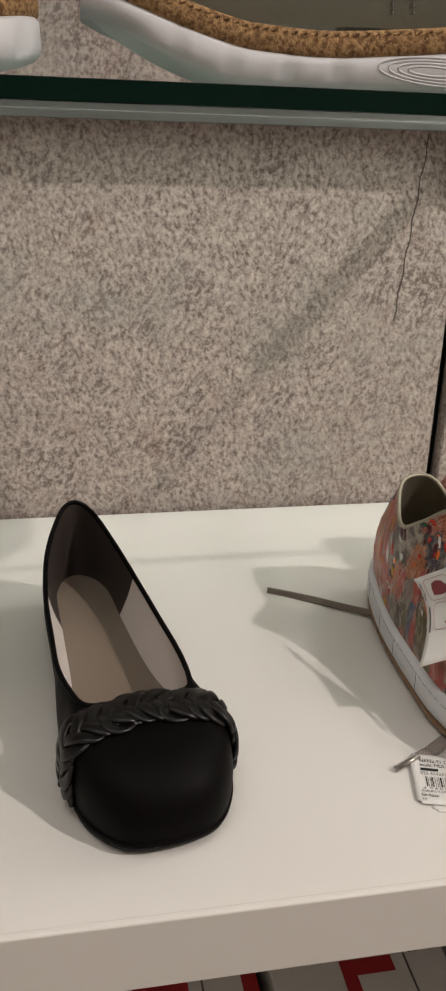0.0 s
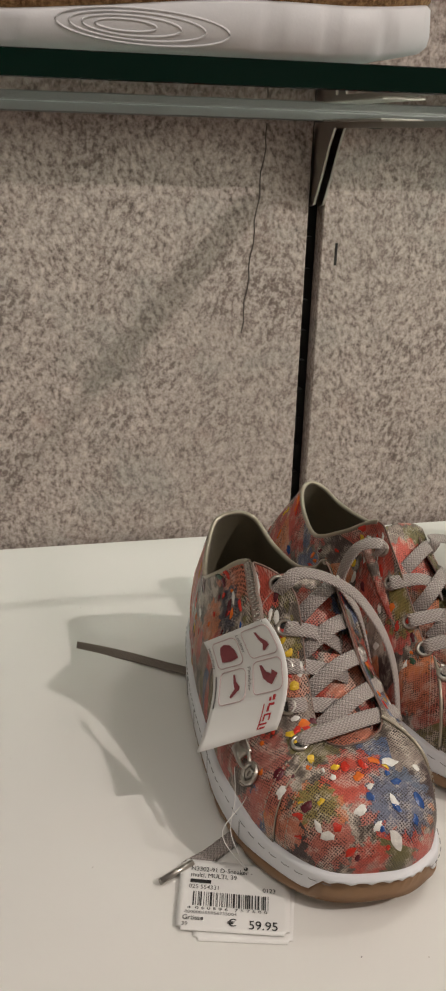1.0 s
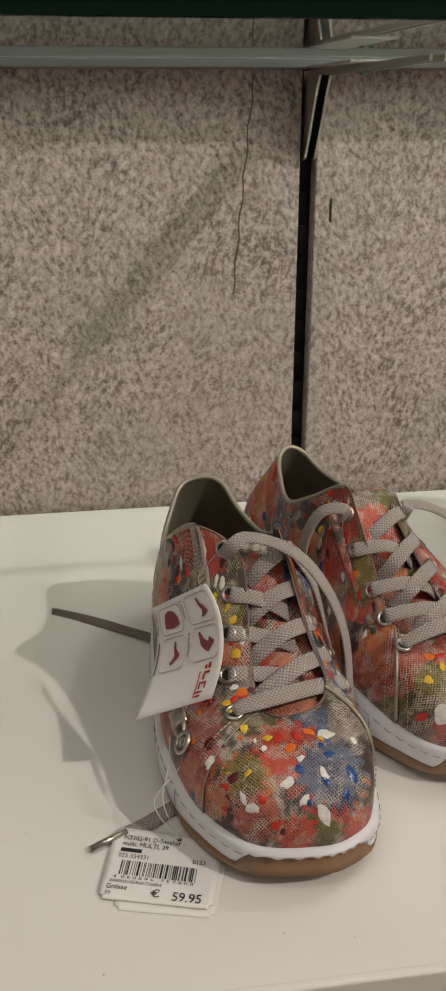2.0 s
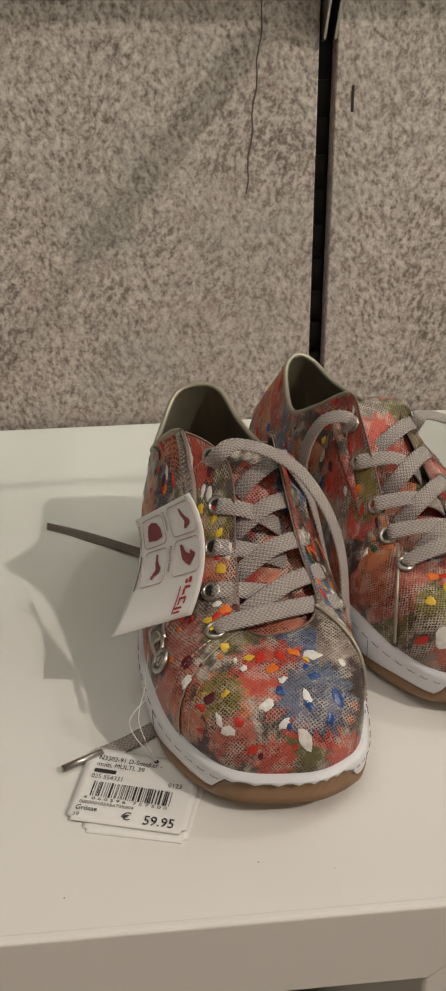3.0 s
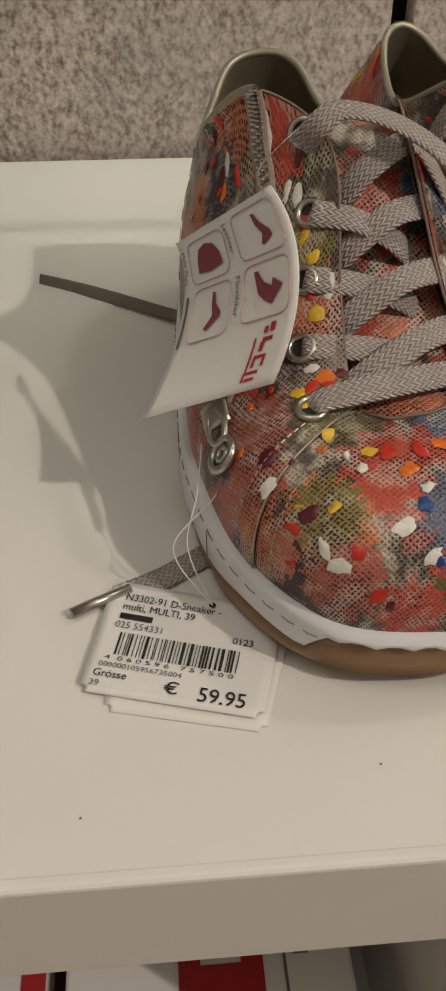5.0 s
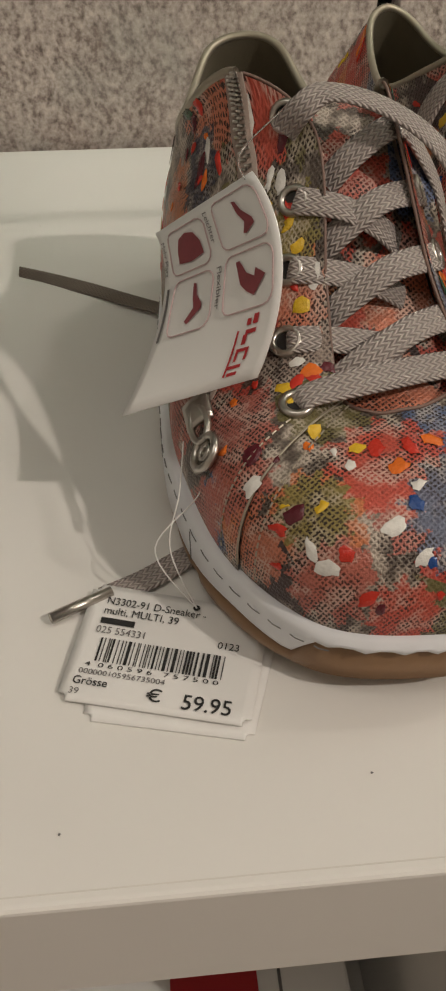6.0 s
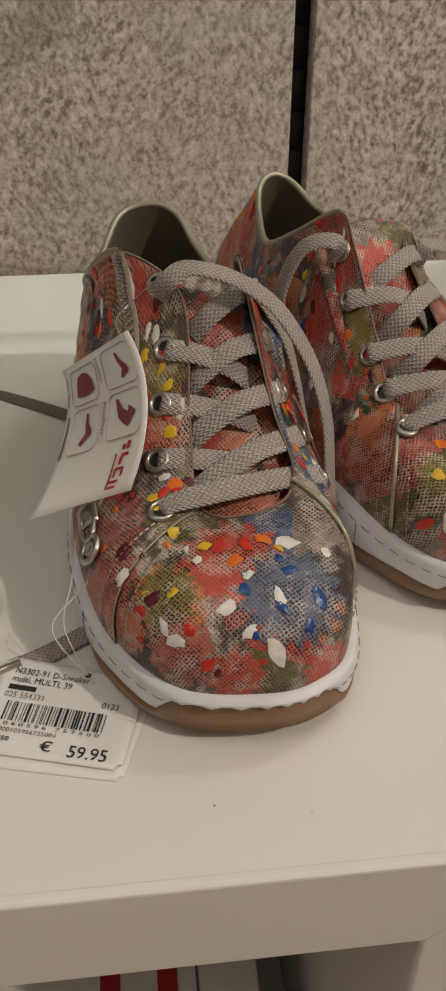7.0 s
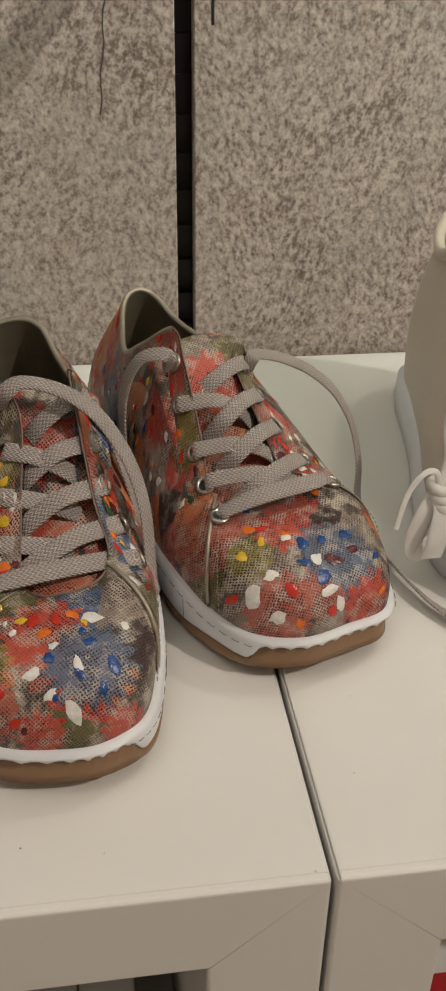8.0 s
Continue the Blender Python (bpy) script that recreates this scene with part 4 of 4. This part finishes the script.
def hang_tag():
    ob = empty("hang_tag", (-0.13, 0.14, 0.83))
    m = ob.matrix_world.inverted()
    q = lambda x, y, z: m @ Vector((x, y, z))
    card = Sheet4(q(-0.1395, 0.163, 0.843), q(-0.1152, 0.135, 0.871), q(-0.1172, 0.100, 0.832), q(-0.1520, 0.114, 0.813), (q(-0.1390, 0.139, 0.832), q(-0.1103, 0.112, 0.857)))
    card_body(card, ob, "card", 0.0)
    boxes = ((0.09, 0.46, 0.07, 0.36), (0.56, 0.95, 0.05, 0.34), (0.11, 0.47, 0.40, 0.69), (0.57, 0.95, 0.38, 0.67))
    for k, (u0, u1, v0, v1) in enumerate(boxes):
        r = 0.06
        pts = []
        for cx, cy, a0 in ((u1 - r, v0 + r, -90), (u1 - r, v1 - r, 0), (u0 + r, v1 - r, 90), (u0 + r, v0 + r, 180)):
            pts += [(cx + r * math.cos(radians(a0 + a)), cy + r * math.sin(radians(a0 + a))) for a in (0, 30, 60, 90)]
        part("picture_frame", tube(bmesh.new(), [card.at(x, y, 0.0004) for x, y in pts], 0.00022, 5, True), PALE_LINE, ob, "thin rounded pink outline")
        cu, cv, w, h = (u0 + u1) / 2, (v0 + v1) / 2, u1 - u0, v1 - v0
        shapes = {0: [(-0.30, 0.28), (-0.30, -0.02), (-0.22, -0.26), (-0.02, -0.34), (0.18, -0.26), (0.30, -0.02), (0.34, 0.26), (0.02, 0.33)],
                  1: [(-0.04, -0.34), (0.03, -0.32), (0.08, -0.12), (0.24, 0.10), (0.26, 0.20), (0.06, 0.34), (0.0, 0.32), (0.07, 0.12), (-0.02, -0.08)],
                  2: [(0.02, -0.36), (0.09, -0.34), (0.12, -0.12), (0.26, 0.06), (0.26, 0.14), (-0.02, 0.36), (-0.10, 0.30), (0.07, 0.10), (0.02, -0.10)],
                  3: [(-0.26, -0.36), (-0.18, -0.36), (-0.04, -0.12), (0.12, -0.02), (0.14, -0.16), (0.34, 0.00), (0.14, 0.30), (-0.02, 0.20), (-0.16, 0.06), (-0.20, -0.08)]}[k]
        bm = bmesh.new()
        bm.faces.new([bm.verts.new(card.at(cu + x * w, cv + y * h, 0.00045)) for x, y in shapes])
        part("pictogram", bm, PINK_INK, ob, "small wine-red shoe pictogram")
    lettering(card, ob, "Mehr Platz", 0.012, 0.10, 0.030, 0.24, 90, INK_GREY, 1.3)
    lettering(card, ob, "Leichter", 0.478, 0.06, 0.030, 0.20, 90, INK_GREY, 1.3)
    lettering(card, ob, "Flexibler", 0.500, 0.40, 0.030, 0.22, 90, INK_GREY, 1.3)
    bar(card, ob, 0.040, 0.062, 0.42, 0.70, INK_GREY, label="small grey caption")
    # the maker's mark as plain red shapes
    for u0, u1, v0, v1 in ((0.84, 0.875, 0.70, 0.745), (0.795, 0.825, 0.715, 0.745), (0.80, 0.875, 0.765, 0.785), (0.79, 0.82, 0.785, 0.83), (0.77, 0.86, 0.845, 0.860), (0.77, 0.79, 0.86, 0.90), (0.84, 0.86, 0.86, 0.90),
                           (0.74, 0.84, 0.915, 0.930), (0.76, 0.83, 0.945, 0.960), (0.735, 0.75, 0.76, 0.96)):
        bar(card, ob, u0, u1, v0, v1, RED, "logo_mark", "plain red maker's mark")
    pts = spline([card.at(0.93, 0.03, 0.0005), card.at(1.05, -0.06, 0.003), m @ Vector((-0.1055, 0.148, 0.882))], 14, False)
    part("string", tube(bmesh.new(), pts, 0.00022, 6), CLEAR, ob, "thin clear plastic string", True)
    tagged(ob, "white hang tag with wine-red shoe pictograms on the sneaker", "hang tag")


price_tag()
hang_tag()


# ---- black ballet flat ----
FLAT_OUTLINE = [(2, -134), (25, -128), (40, -106), (45, -75), (41, -40), (33, 0), (29, 50), (27, 95), (17, 120), (0, 129), (-17, 120), (-28, 95), (-32, 50), (-36, 0),
                (-42, -40), (-45, -75), (-41, -106), (-25, -129)]
FLAT_OPENING = [(0, -66, 46), (16, -66, 45), (27, -62, 44), (31, -49, 44), (32, -24, 45), (30, 8, 48), (27, 44, 53), (21, 84, 63), (11, 110, 77), (0, 118, 82), (-11, 110, 77),
                (-24, 84, 63), (-32, 44, 53), (-35, 8, 48), (-37, -24, 45), (-34, -49, 44), (-29, -62, 44), (-16, -66, 45)]


def ballet_flat():
    sh = Shell(FLAT_OUTLINE, FLAT_OPENING, lambda y: 9 + 10 * smooth01((y + 20) / 120), inset=2.5, toe_up=0.85, side_up=0.45)
    ob = empty("ballet_flat", (-0.3220, 0.168, TOP), 9)
    y = sh.o[:, 1] * 1000
    spring = 3 * np.clip((-y - 90) / 43, 0, 1) ** 1.6
    zf = sh.zf * 1000
    part("sole", lofted([sh.ring(-6, spring), sh.ring(-3.5, spring + 0.6), sh.ring(-2.2, (spring + zf) / 2), sh.ring(-1.6, zf - 0.5), sh.ring(-4.5, zf + 0.8)], False, True, True), LEATHER, ob, "black rubber sole", True)
    part("upper", sh.strip(0, sh.n, 0.0), LEATHER, ob, "smooth black leather upper", True)
    part("topline", tube(bmesh.new(), sh.t, 0.0016, 8, True), LEATHER, ob, "gathered elastic edge", True)
    inner = sh.ring(-11, 14.5 + 10 * smooth01((y + 20) / 120))
    s = np.linspace(0, 1, 7)[:, None, None]
    top = sh.t * np.array([0.965, 0.985, 1]) - np.array([0, 0, 0.001])
    mid = (inner + top) / 2 + np.c_[sh.out2 * 0.002, np.zeros(sh.n)]
    lining = ((1 - s) ** 2 * top + 2 * s * (1 - s) * mid + s**2 * inner).transpose(1, 0, 2)
    bm = bmesh.new()
    ids = np.arange(62, 120)
    sheet(bm, lining[ids])
    part("heel_lining", bm, DARK_LINING, ob, "dark brown heel lining", True)
    bm = bmesh.new()
    sheet(bm, lining[np.arange(119, 243) % sh.n])
    part("side_lining", bm, PALE_LINING, ob, "pale pinkish lining", True)
    bm = bmesh.new()
    c = inner * np.array([1.02, 1.0, 1]) + np.array([0, 0, 0.0012])
    middle = np.c_[np.zeros(sh.n), c[:, 1:]]
    sheet(bm, np.array([c * (1 - f) + middle * f for f in (0, 0.35, 0.7, 1)]).transpose(1, 0, 2) - np.array([0, 0, 0.0008]) * np.array([0, 0.6, 0.9, 1])[None, :, None], wrap_i=True)
    part("insole", bm, TAUPE_INSOLE, ob, "taupe leather insole", True)
    # five strand plait over the vamp, from edge to edge
    n, strands = 96, 5
    mid, out = [], []
    for a in range(n):
        s = (a / (n - 1) * 2 - 1) * 1.62
        q, m = sh.near((0.046 * math.sin(s), -0.079 - 0.004 * abs(math.sin(s)) ** 3 + 0.001 * math.cos(s), 0.006 + 0.042 * max(0.0, math.cos(s)) ** 0.7))
        mid.append(q)
        out.append(m)
    for _ in range(6):
        mid = [mid[0]] + [(mid[a - 1] + 2 * mid[a] + mid[a + 1]) / 4 for a in range(1, n - 1)] + [mid[-1]]
        out = [out[0]] + [(out[a - 1] + 2 * out[a] + out[a + 1]).normalized() for a in range(1, n - 1)] + [out[-1]]
    for k in range(strands):
        pts = []
        for a in range(n):
            d = (mid[min(a + 1, n - 1)] - mid[max(a - 1, 0)]).normalized()
            ph = a * 2 * math.pi / 25 + 2 * math.pi * k / strands
            pts.append(mid[a] + d.cross(out[a]) * 0.0098 * math.sin(ph) + out[a] * (0.0019 + 0.0015 * math.sin(2 * ph + 0.6)))
        part("plait_strand", ribbon(bmesh.new(), pts, out, width=0.0064, thick=0.0026, count=96), PLAIT_LEATHER, ob, "plaited black leather strand", True)
    return tagged(ob, "black leather ballet flat with a plaited band on the toe", "ballet flat")


ballet_flat()


# ---- glass shelf with the shoes on it ----
GLASS_Z = 1.1025


def glass_shelf():
    ob = empty("glass_shelf", (0, 0, GLASS_Z))
    pane = boxed("pane", (-0.95, 0.1155, 0), (0.95, 0.440, 0.0092), GLASS, ob, "clear green-tinted glass", 0.0006, 1)
    pane.visible_shadow = False
    boxed("polished_edge", (-0.95, 0.1148, 0.0004), (0.95, 0.1152, 0.0088), GREEN_EDGE, ob, "dark green polished glass edge")
    # added rail: it throws the dark band on the wall below the glass
    boxed("shadow_rail", (-0.95, 0.416, -0.0062), (0.95, 0.4530, -0.0002), GREY_METAL, ob, "slim grey rail added to cast the dark band on the wall", 0.0008)
    tagged(ob, "glass shelf with dark green edge above the display", "glass shelf")


def shelf_bracket():
    ob = empty("shelf_bracket", (SLOT, WALL, GLASS_Z))
    for s in (-1, 1):
        bm = bmesh.new()
        x0 = 0.0036 * s
        prof = [(0.004, -0.066), (-0.005, -0.064), (-0.020, -0.042), (-0.032, -0.022), (-0.041, -0.0105), (-0.25, -0.0095), (-0.25, -0.0068), (0.004, -0.0068)]
        for x in (x0 - 0.0008, x0 + 0.0008):
            bm.faces.new([bm.verts.new((x, y, z)) for y, z in prof])
        bm.verts.ensure_lookup_table()
        n = len(prof)
        for i in range(n):
            bm.faces.new((bm.verts[i], bm.verts[(i + 1) % n], bm.verts[n + (i + 1) % n], bm.verts[n + i]))
        bmesh.ops.recalc_face_normals(bm, faces=bm.faces)
        part("arm_plate", bm, STEEL, ob, "folded steel plate")
    # added plate, as wide as the slanting shadow it throws on the wall
    boxed("shadow_plate", (-0.0135, -0.150, -0.0066), (0.0135, -0.042, -0.0052), STEEL, ob, "flat steel plate added to cast the slanting wall shadow", 0.0004, 1)
    part("pad", torus(bmesh.new(), (0.030, -0.030, -0.0082), (0, 0, 1), 0.004, 0.002), GLASS, ob, "clear rubber pad", True)
    tagged(ob, "steel shelf bracket hooked into the slotted upright", "shelf bracket")


CLOG_OUTLINE = [(0, -138), (24, -131), (40, -108), (46, -75), (44, -35), (38, 10), (35, 55), (34, 95), (24, 124), (0, 136), (-24, 124), (-34, 95), (-36, 55), (-39, 10),
                (-45, -35), (-47, -75), (-40, -108), (-24, -131)]
CLOG_OPENING = [(0, -40, 78), (14, -38, 78), (24, -28, 80), (29, -10, 82), (31, 12, 80), (31, 34, 78), (29, 60, 76), (26, 88, 78), (15, 110, 84), (0, 116, 86), (-15, 110, 84),
                (-26, 88, 78), (-29, 60, 76), (-31, 34, 78), (-31, 12, 80), (-29, -10, 82), (-24, -28, 80), (-14, -38, 78)]


def cork_shoe(name, place, turn, label):
    sh = Shell(CLOG_OUTLINE, CLOG_OPENING, lambda y: 25 + 3 * smooth01((-y - 60) / 60) + 22 * np.clip((y - 66) / 70, 0, 1) ** 1.5, inset=3)
    ob = empty(name, place, turn)
    y = sh.o[:, 1] * 1000
    i = np.arange(sh.n)
    spring = 27 * np.clip((y - 66) / 70, 0, 1) ** 1.5 + 7 * np.clip((-y - 86) / 52, 0, 1) ** 1.8
    top = 15.5 - 3.0 * np.exp(-((y - 35) / 34) ** 2) + 3.0 * smooth01((-y) / 60) + 0.85 * spring
    ridge = 2.4 * ((np.sin(y * 0.273) > 0.80) & (((y > 25) & (y < 112)) | (y < -58)))
    part("sole", lofted([sh.ring(-6, spring), sh.ring(-1, spring + 0.6), sh.ring(1.6 - ridge, spring + 3), sh.ring(2.4 - ridge, spring * 0.6 + 9), sh.ring(1.8 - 0.3 * ridge, top - 1.5),
                         sh.ring(0.4, top), sh.ring(-6, top)], False, True, True), RUBBER_WHITE, ob, "white moulded foam sole", True)
    # nested oval ridges moulded on the sole's side
    side = sorted((y[a], a) for a in range(sh.n) if sh.o[a, 0] < 0 and -70 < y[a] < 45)
    for k in range(4):
        pts = []
        for step in range(40):
            angle = step * 2 * math.pi / 40
            along = -19 + (30 - 6.5 * k) * math.cos(angle) + 2 * k
            high = 8.2 + (5.6 - 1.25 * k) * math.sin(angle) + 0.05 * (along + 19)
            flank = sh.ring(float(np.interp(high, [3, 9, 14], [1.7, 2.3, 1.9])), high)
            pts.append([float(np.interp(along, [q for q, _ in side], [flank[a][c] for _, a in side])) for c in range(3)])
        part("sole_ridge", tube(bmesh.new(), pts, 0.00045, 6, True), RUBBER_WHITE, ob, "", True)
    part("cork_band", lofted([sh.ring(0.3, top - 0.2), sh.ring(1.6, top + 1.2), sh.ring(1.9, top + 5.5), sh.ring(1.2, top + 9.5), sh.ring(-0.5, top + 10.5), sh.ring(-5, top + 10.5)], False, False, False), CORK, ob, "tan cork-like welt", True)
    mid = sh.ring(1.5, top + 8.2)
    bm = bmesh.new()
    for a in range(0, sh.n, 1):
        p, q = mid[a], mid[(a + 1) % sh.n]
        tube(bm, [p * 0.85 + q * 0.15, p * 0.3 + q * 0.7 + np.array([0, 0, 0.0008])], 0.00055, 5)
    tagged(part("welt_stitch", bm, CORK, ob, "", True), kind="stuff")
    part("upper", sh.strip(0, sh.n, 0.0), OLIVE, ob, "olive green nubuck upper", True)
    part("topline", tube(bmesh.new(), sh.t, 0.002, 8, True), OLIVE, ob, "", True)
    bm = bmesh.new()
    for off in (0, 2):
        for j in range(2, 24):
            a, b = sh.grid[131 + off, j] + 0.0004 * sh.nrm[131 + off, j], sh.grid[131 + off, j + 1] + 0.0004 * sh.nrm[131 + off, j + 1]
            tube(bm, [a, a * 0.4 + b * 0.6], 0.0004, 5)
    tagged(part("seam_stitch", bm, THREAD, ob, "", True), kind="stuff")
    tagged(ob, label, "shoe", "shoes on the glass shelf")
    return ob


glass_shelf()
shelf_bracket()
clog = cork_shoe("casual_shoe", (-0.194, 0.1635, GLASS_Z + 0.0093), 90, "olive shoe with white sole and cork welt on the glass")
copy_thing(clog, pose(-0.490, 0.166, GLASS_Z + 0.0093, 0, 0, 88))


# ---- cream ankle shoe at the side ----
CREAM_OPENING = [(0, -58, 66), (12, -56, 68), (19, -46, 76), (22, -26, 94), (24, -4, 116), (27, 14, 126), (30, 40, 120), (24, 76, 122), (13, 96, 130), (0, 101, 132), (-13, 96, 130),
                 (-24, 76, 122), (-30, 40, 120), (-27, 14, 126), (-24, -4, 116), (-22, -26, 94), (-19, -46, 76), (-12, -56, 68)]


def cream_shoe():
    sh = Shell(CLOG_OUTLINE, CREAM_OPENING, lambda y: 20 + 4 * smooth01(y / 80), inset=3)
    ob = empty("ankle_shoe", (0.153, 0.252, TOP), -8)
    y = sh.o[:, 1] * 1000
    spring = 6 * np.clip((-y - 80) / 58, 0, 1) ** 1.7
    part("sole", lofted([sh.ring(-5, spring), sh.ring(0.5, spring + 0.8), sh.ring(1.6, (spring + 20) / 2), sh.ring(1.0, 19), sh.ring(-5, 21)], False, True, True), RUBBER_WHITE, ob, "white rubber sole", True)
    part("upper", sh.strip(0, sh.n, 0.0), CREAM, ob, "cream leather upper", True)
    part("collar", tube(bmesh.new(), sh.t, 0.0035, 8, True), CREAM, ob, "padded cream collar", True)
    line = spline([(0, -60, 60), (0, -30, 84), (0, 0, 116), (0, 16, 132)], 16, False) * 0.001
    g = np.array([[[p[0] + c * 0.019, p[1] + 0.003 * c * c, p[2] - 0.005 * c * c] for c in np.linspace(-1, 1, 9)] for p in line])
    bm = bmesh.new()
    sheet(bm, g, flip=True)
    part("tongue", bm, CREAM, ob, "", True)
    m = ob.matrix_world.inverted()
    k = Vector((0.086, 0.152, 0.823))
    to = lambda pts: [m @ (k + Vector(p)) for p in pts]
    face = m.to_3x3()
    bm = bmesh.new()
    for a in range(3):
        torus(bm, m @ (k + Vector((0.001 * a, -0.001 * a, 0.003 - 0.004 * a))), face @ Vector((0.2, -0.2, 1)), 0.0042, 0.0026, 16, 8)
    part("knot", bm, LACE_WHITE, ob, "white lace knot", True)
    strands = (([(0, 0, 0.002), (-0.004, -0.003, 0.012), (-0.011, -0.006, 0.013), (-0.018, -0.008, 0.004), (-0.022, -0.010, -0.012)], 0.0028),
               ([(0, 0, 0.002), (0.003, 0.002, 0.016), (0.001, 0.003, 0.030), (0.002, 0.004, 0.044)], 0.0048),
               ([(0, 0, 0), (0.001, -0.006, -0.006), (-0.001, -0.009, -0.018), (-0.002, -0.007, -0.031)], 0.0105),
               ([(0, 0, 0), (-0.006, -0.004, -0.008), (-0.010, -0.004, -0.020), (-0.008, -0.002, -0.030), (0.002, 0.0, -0.028)], 0.0100),
               ([(0, 0, 0.002), (0.012, 0.000, 0.010), (0.026, 0.002, 0.020), (0.036, 0.004, 0.022)], 0.0090))
    for pts, w in strands:
        part("lace", ribbon(bmesh.new(), to(pts), [face @ Vector((0.1, -0.9, 0.4))] * len(pts), width=w, count=30), LACE_WHITE, ob, "white lace of a tied bow", True)
    tagged(ob, "cream leather ankle shoe with a white lace bow", "shoe")


cream_shoe()


# ---- shoe boxes in the units ----
def shoe_box(place, size, lid, base, marks, label):
    """A cardboard box with an overlapping lid; marks: (x0, x1, y0, y1, material) on the lid, from its corner."""
    ob = empty("shoe_box", place)
    w, d, h = size
    boxed("base", (0.002, 0.002, 0), (w - 0.002, d - 0.002, h - 0.003), base, ob, "", 0.001, 1)
    top = boxed("lid", (0, 0, h - 0.032), (w, d, h), lid, ob, "", 0.0016, 2)
    for x0, x1, y0, y1, mat in marks:
        boxed("print", (x0, y0, h + 0.0002), (x1, y1, h + 0.0006), mat, top, "")
    tagged(ob, label, "shoe box", "shoe boxes inside the units")


LOGO = [(0.055, 0.066, 0.045, 0.150, RED), (0.066, 0.097, 0.045, 0.060, RED), (0.066, 0.097, 0.088, 0.100, RED), (0.086, 0.097, 0.060, 0.088, RED), (0.066, 0.097, 0.136, 0.150, RED),
        (0.055, 0.097, 0.172, 0.186, RED), (0.055, 0.097, 0.215, 0.228, RED), (0.107, 0.1085, 0.02, 0.30, INK_GREY), (0.112, 0.120, 0.062, 0.065, INK_GREY), (0.112, 0.120, 0.086, 0.089, INK_GREY),
        (0.112, 0.120, 0.110, 0.113, INK_GREY), (0.112, 0.120, 0.150, 0.153, INK_GREY)]
shoe_box((-0.206, 0.035, 0.389), (0.141, 0.33, 0.108), PAPER, PAPER, LOGO, "white shoe box with red logo in the unit")
shoe_box((-0.366, 0.040, 0.389), (0.150, 0.33, 0.104), PAPER, RED, LOGO + [(0.138, 0.150, 0.0, 0.33, RED)], "white shoe box with red edge in the unit")
shoe_box((-0.530, 0.040, 0.389), (0.150, 0.33, 0.108), PAPER, PAPER, LOGO, "white shoe box with red logo in the unit")
STRIPES = [(0.0, 0.28, 0.02 + 0.05 * k, 0.045 + 0.05 * k, RED) for k in range(6)]
shoe_box((0.056, 0.020, 0.389), (0.28, 0.34, 0.205), PAPER, RED, STRIPES, "red and white striped shoe box in the unit")


# ---- crumbs of dirt on the boards ----
def crumb(place, size):
    bm = bmesh.new()
    bmesh.ops.create_icosphere(bm, subdivisions=1, radius=size)
    rnd = random.Random(int(place[0] * 1e4))
    for v in bm.verts:
        v.co = Vector((v.co.x * rnd.uniform(0.6, 1.5), v.co.y * rnd.uniform(0.6, 1.4), v.co.z * 0.4 * rnd.uniform(0.6, 1.2)))
    ob = part("crumb", bm, INK_GREY, None)
    ob.location = place
    return tagged(ob, "tiny dark crumb of dirt on the white board", "crumb", "crumbs on the boards")


for place, size in (((-0.098, 0.025, TOP + 0.0003), 0.0007), ((-0.170, 0.0165, TOP + 0.0003), 0.0006), ((0.062, 0.010, TOP + 0.0003), 0.0009), ((0.055, 0.300, TOP + 0.0003), 0.0010)):
    crumb(place, size * 0.6)
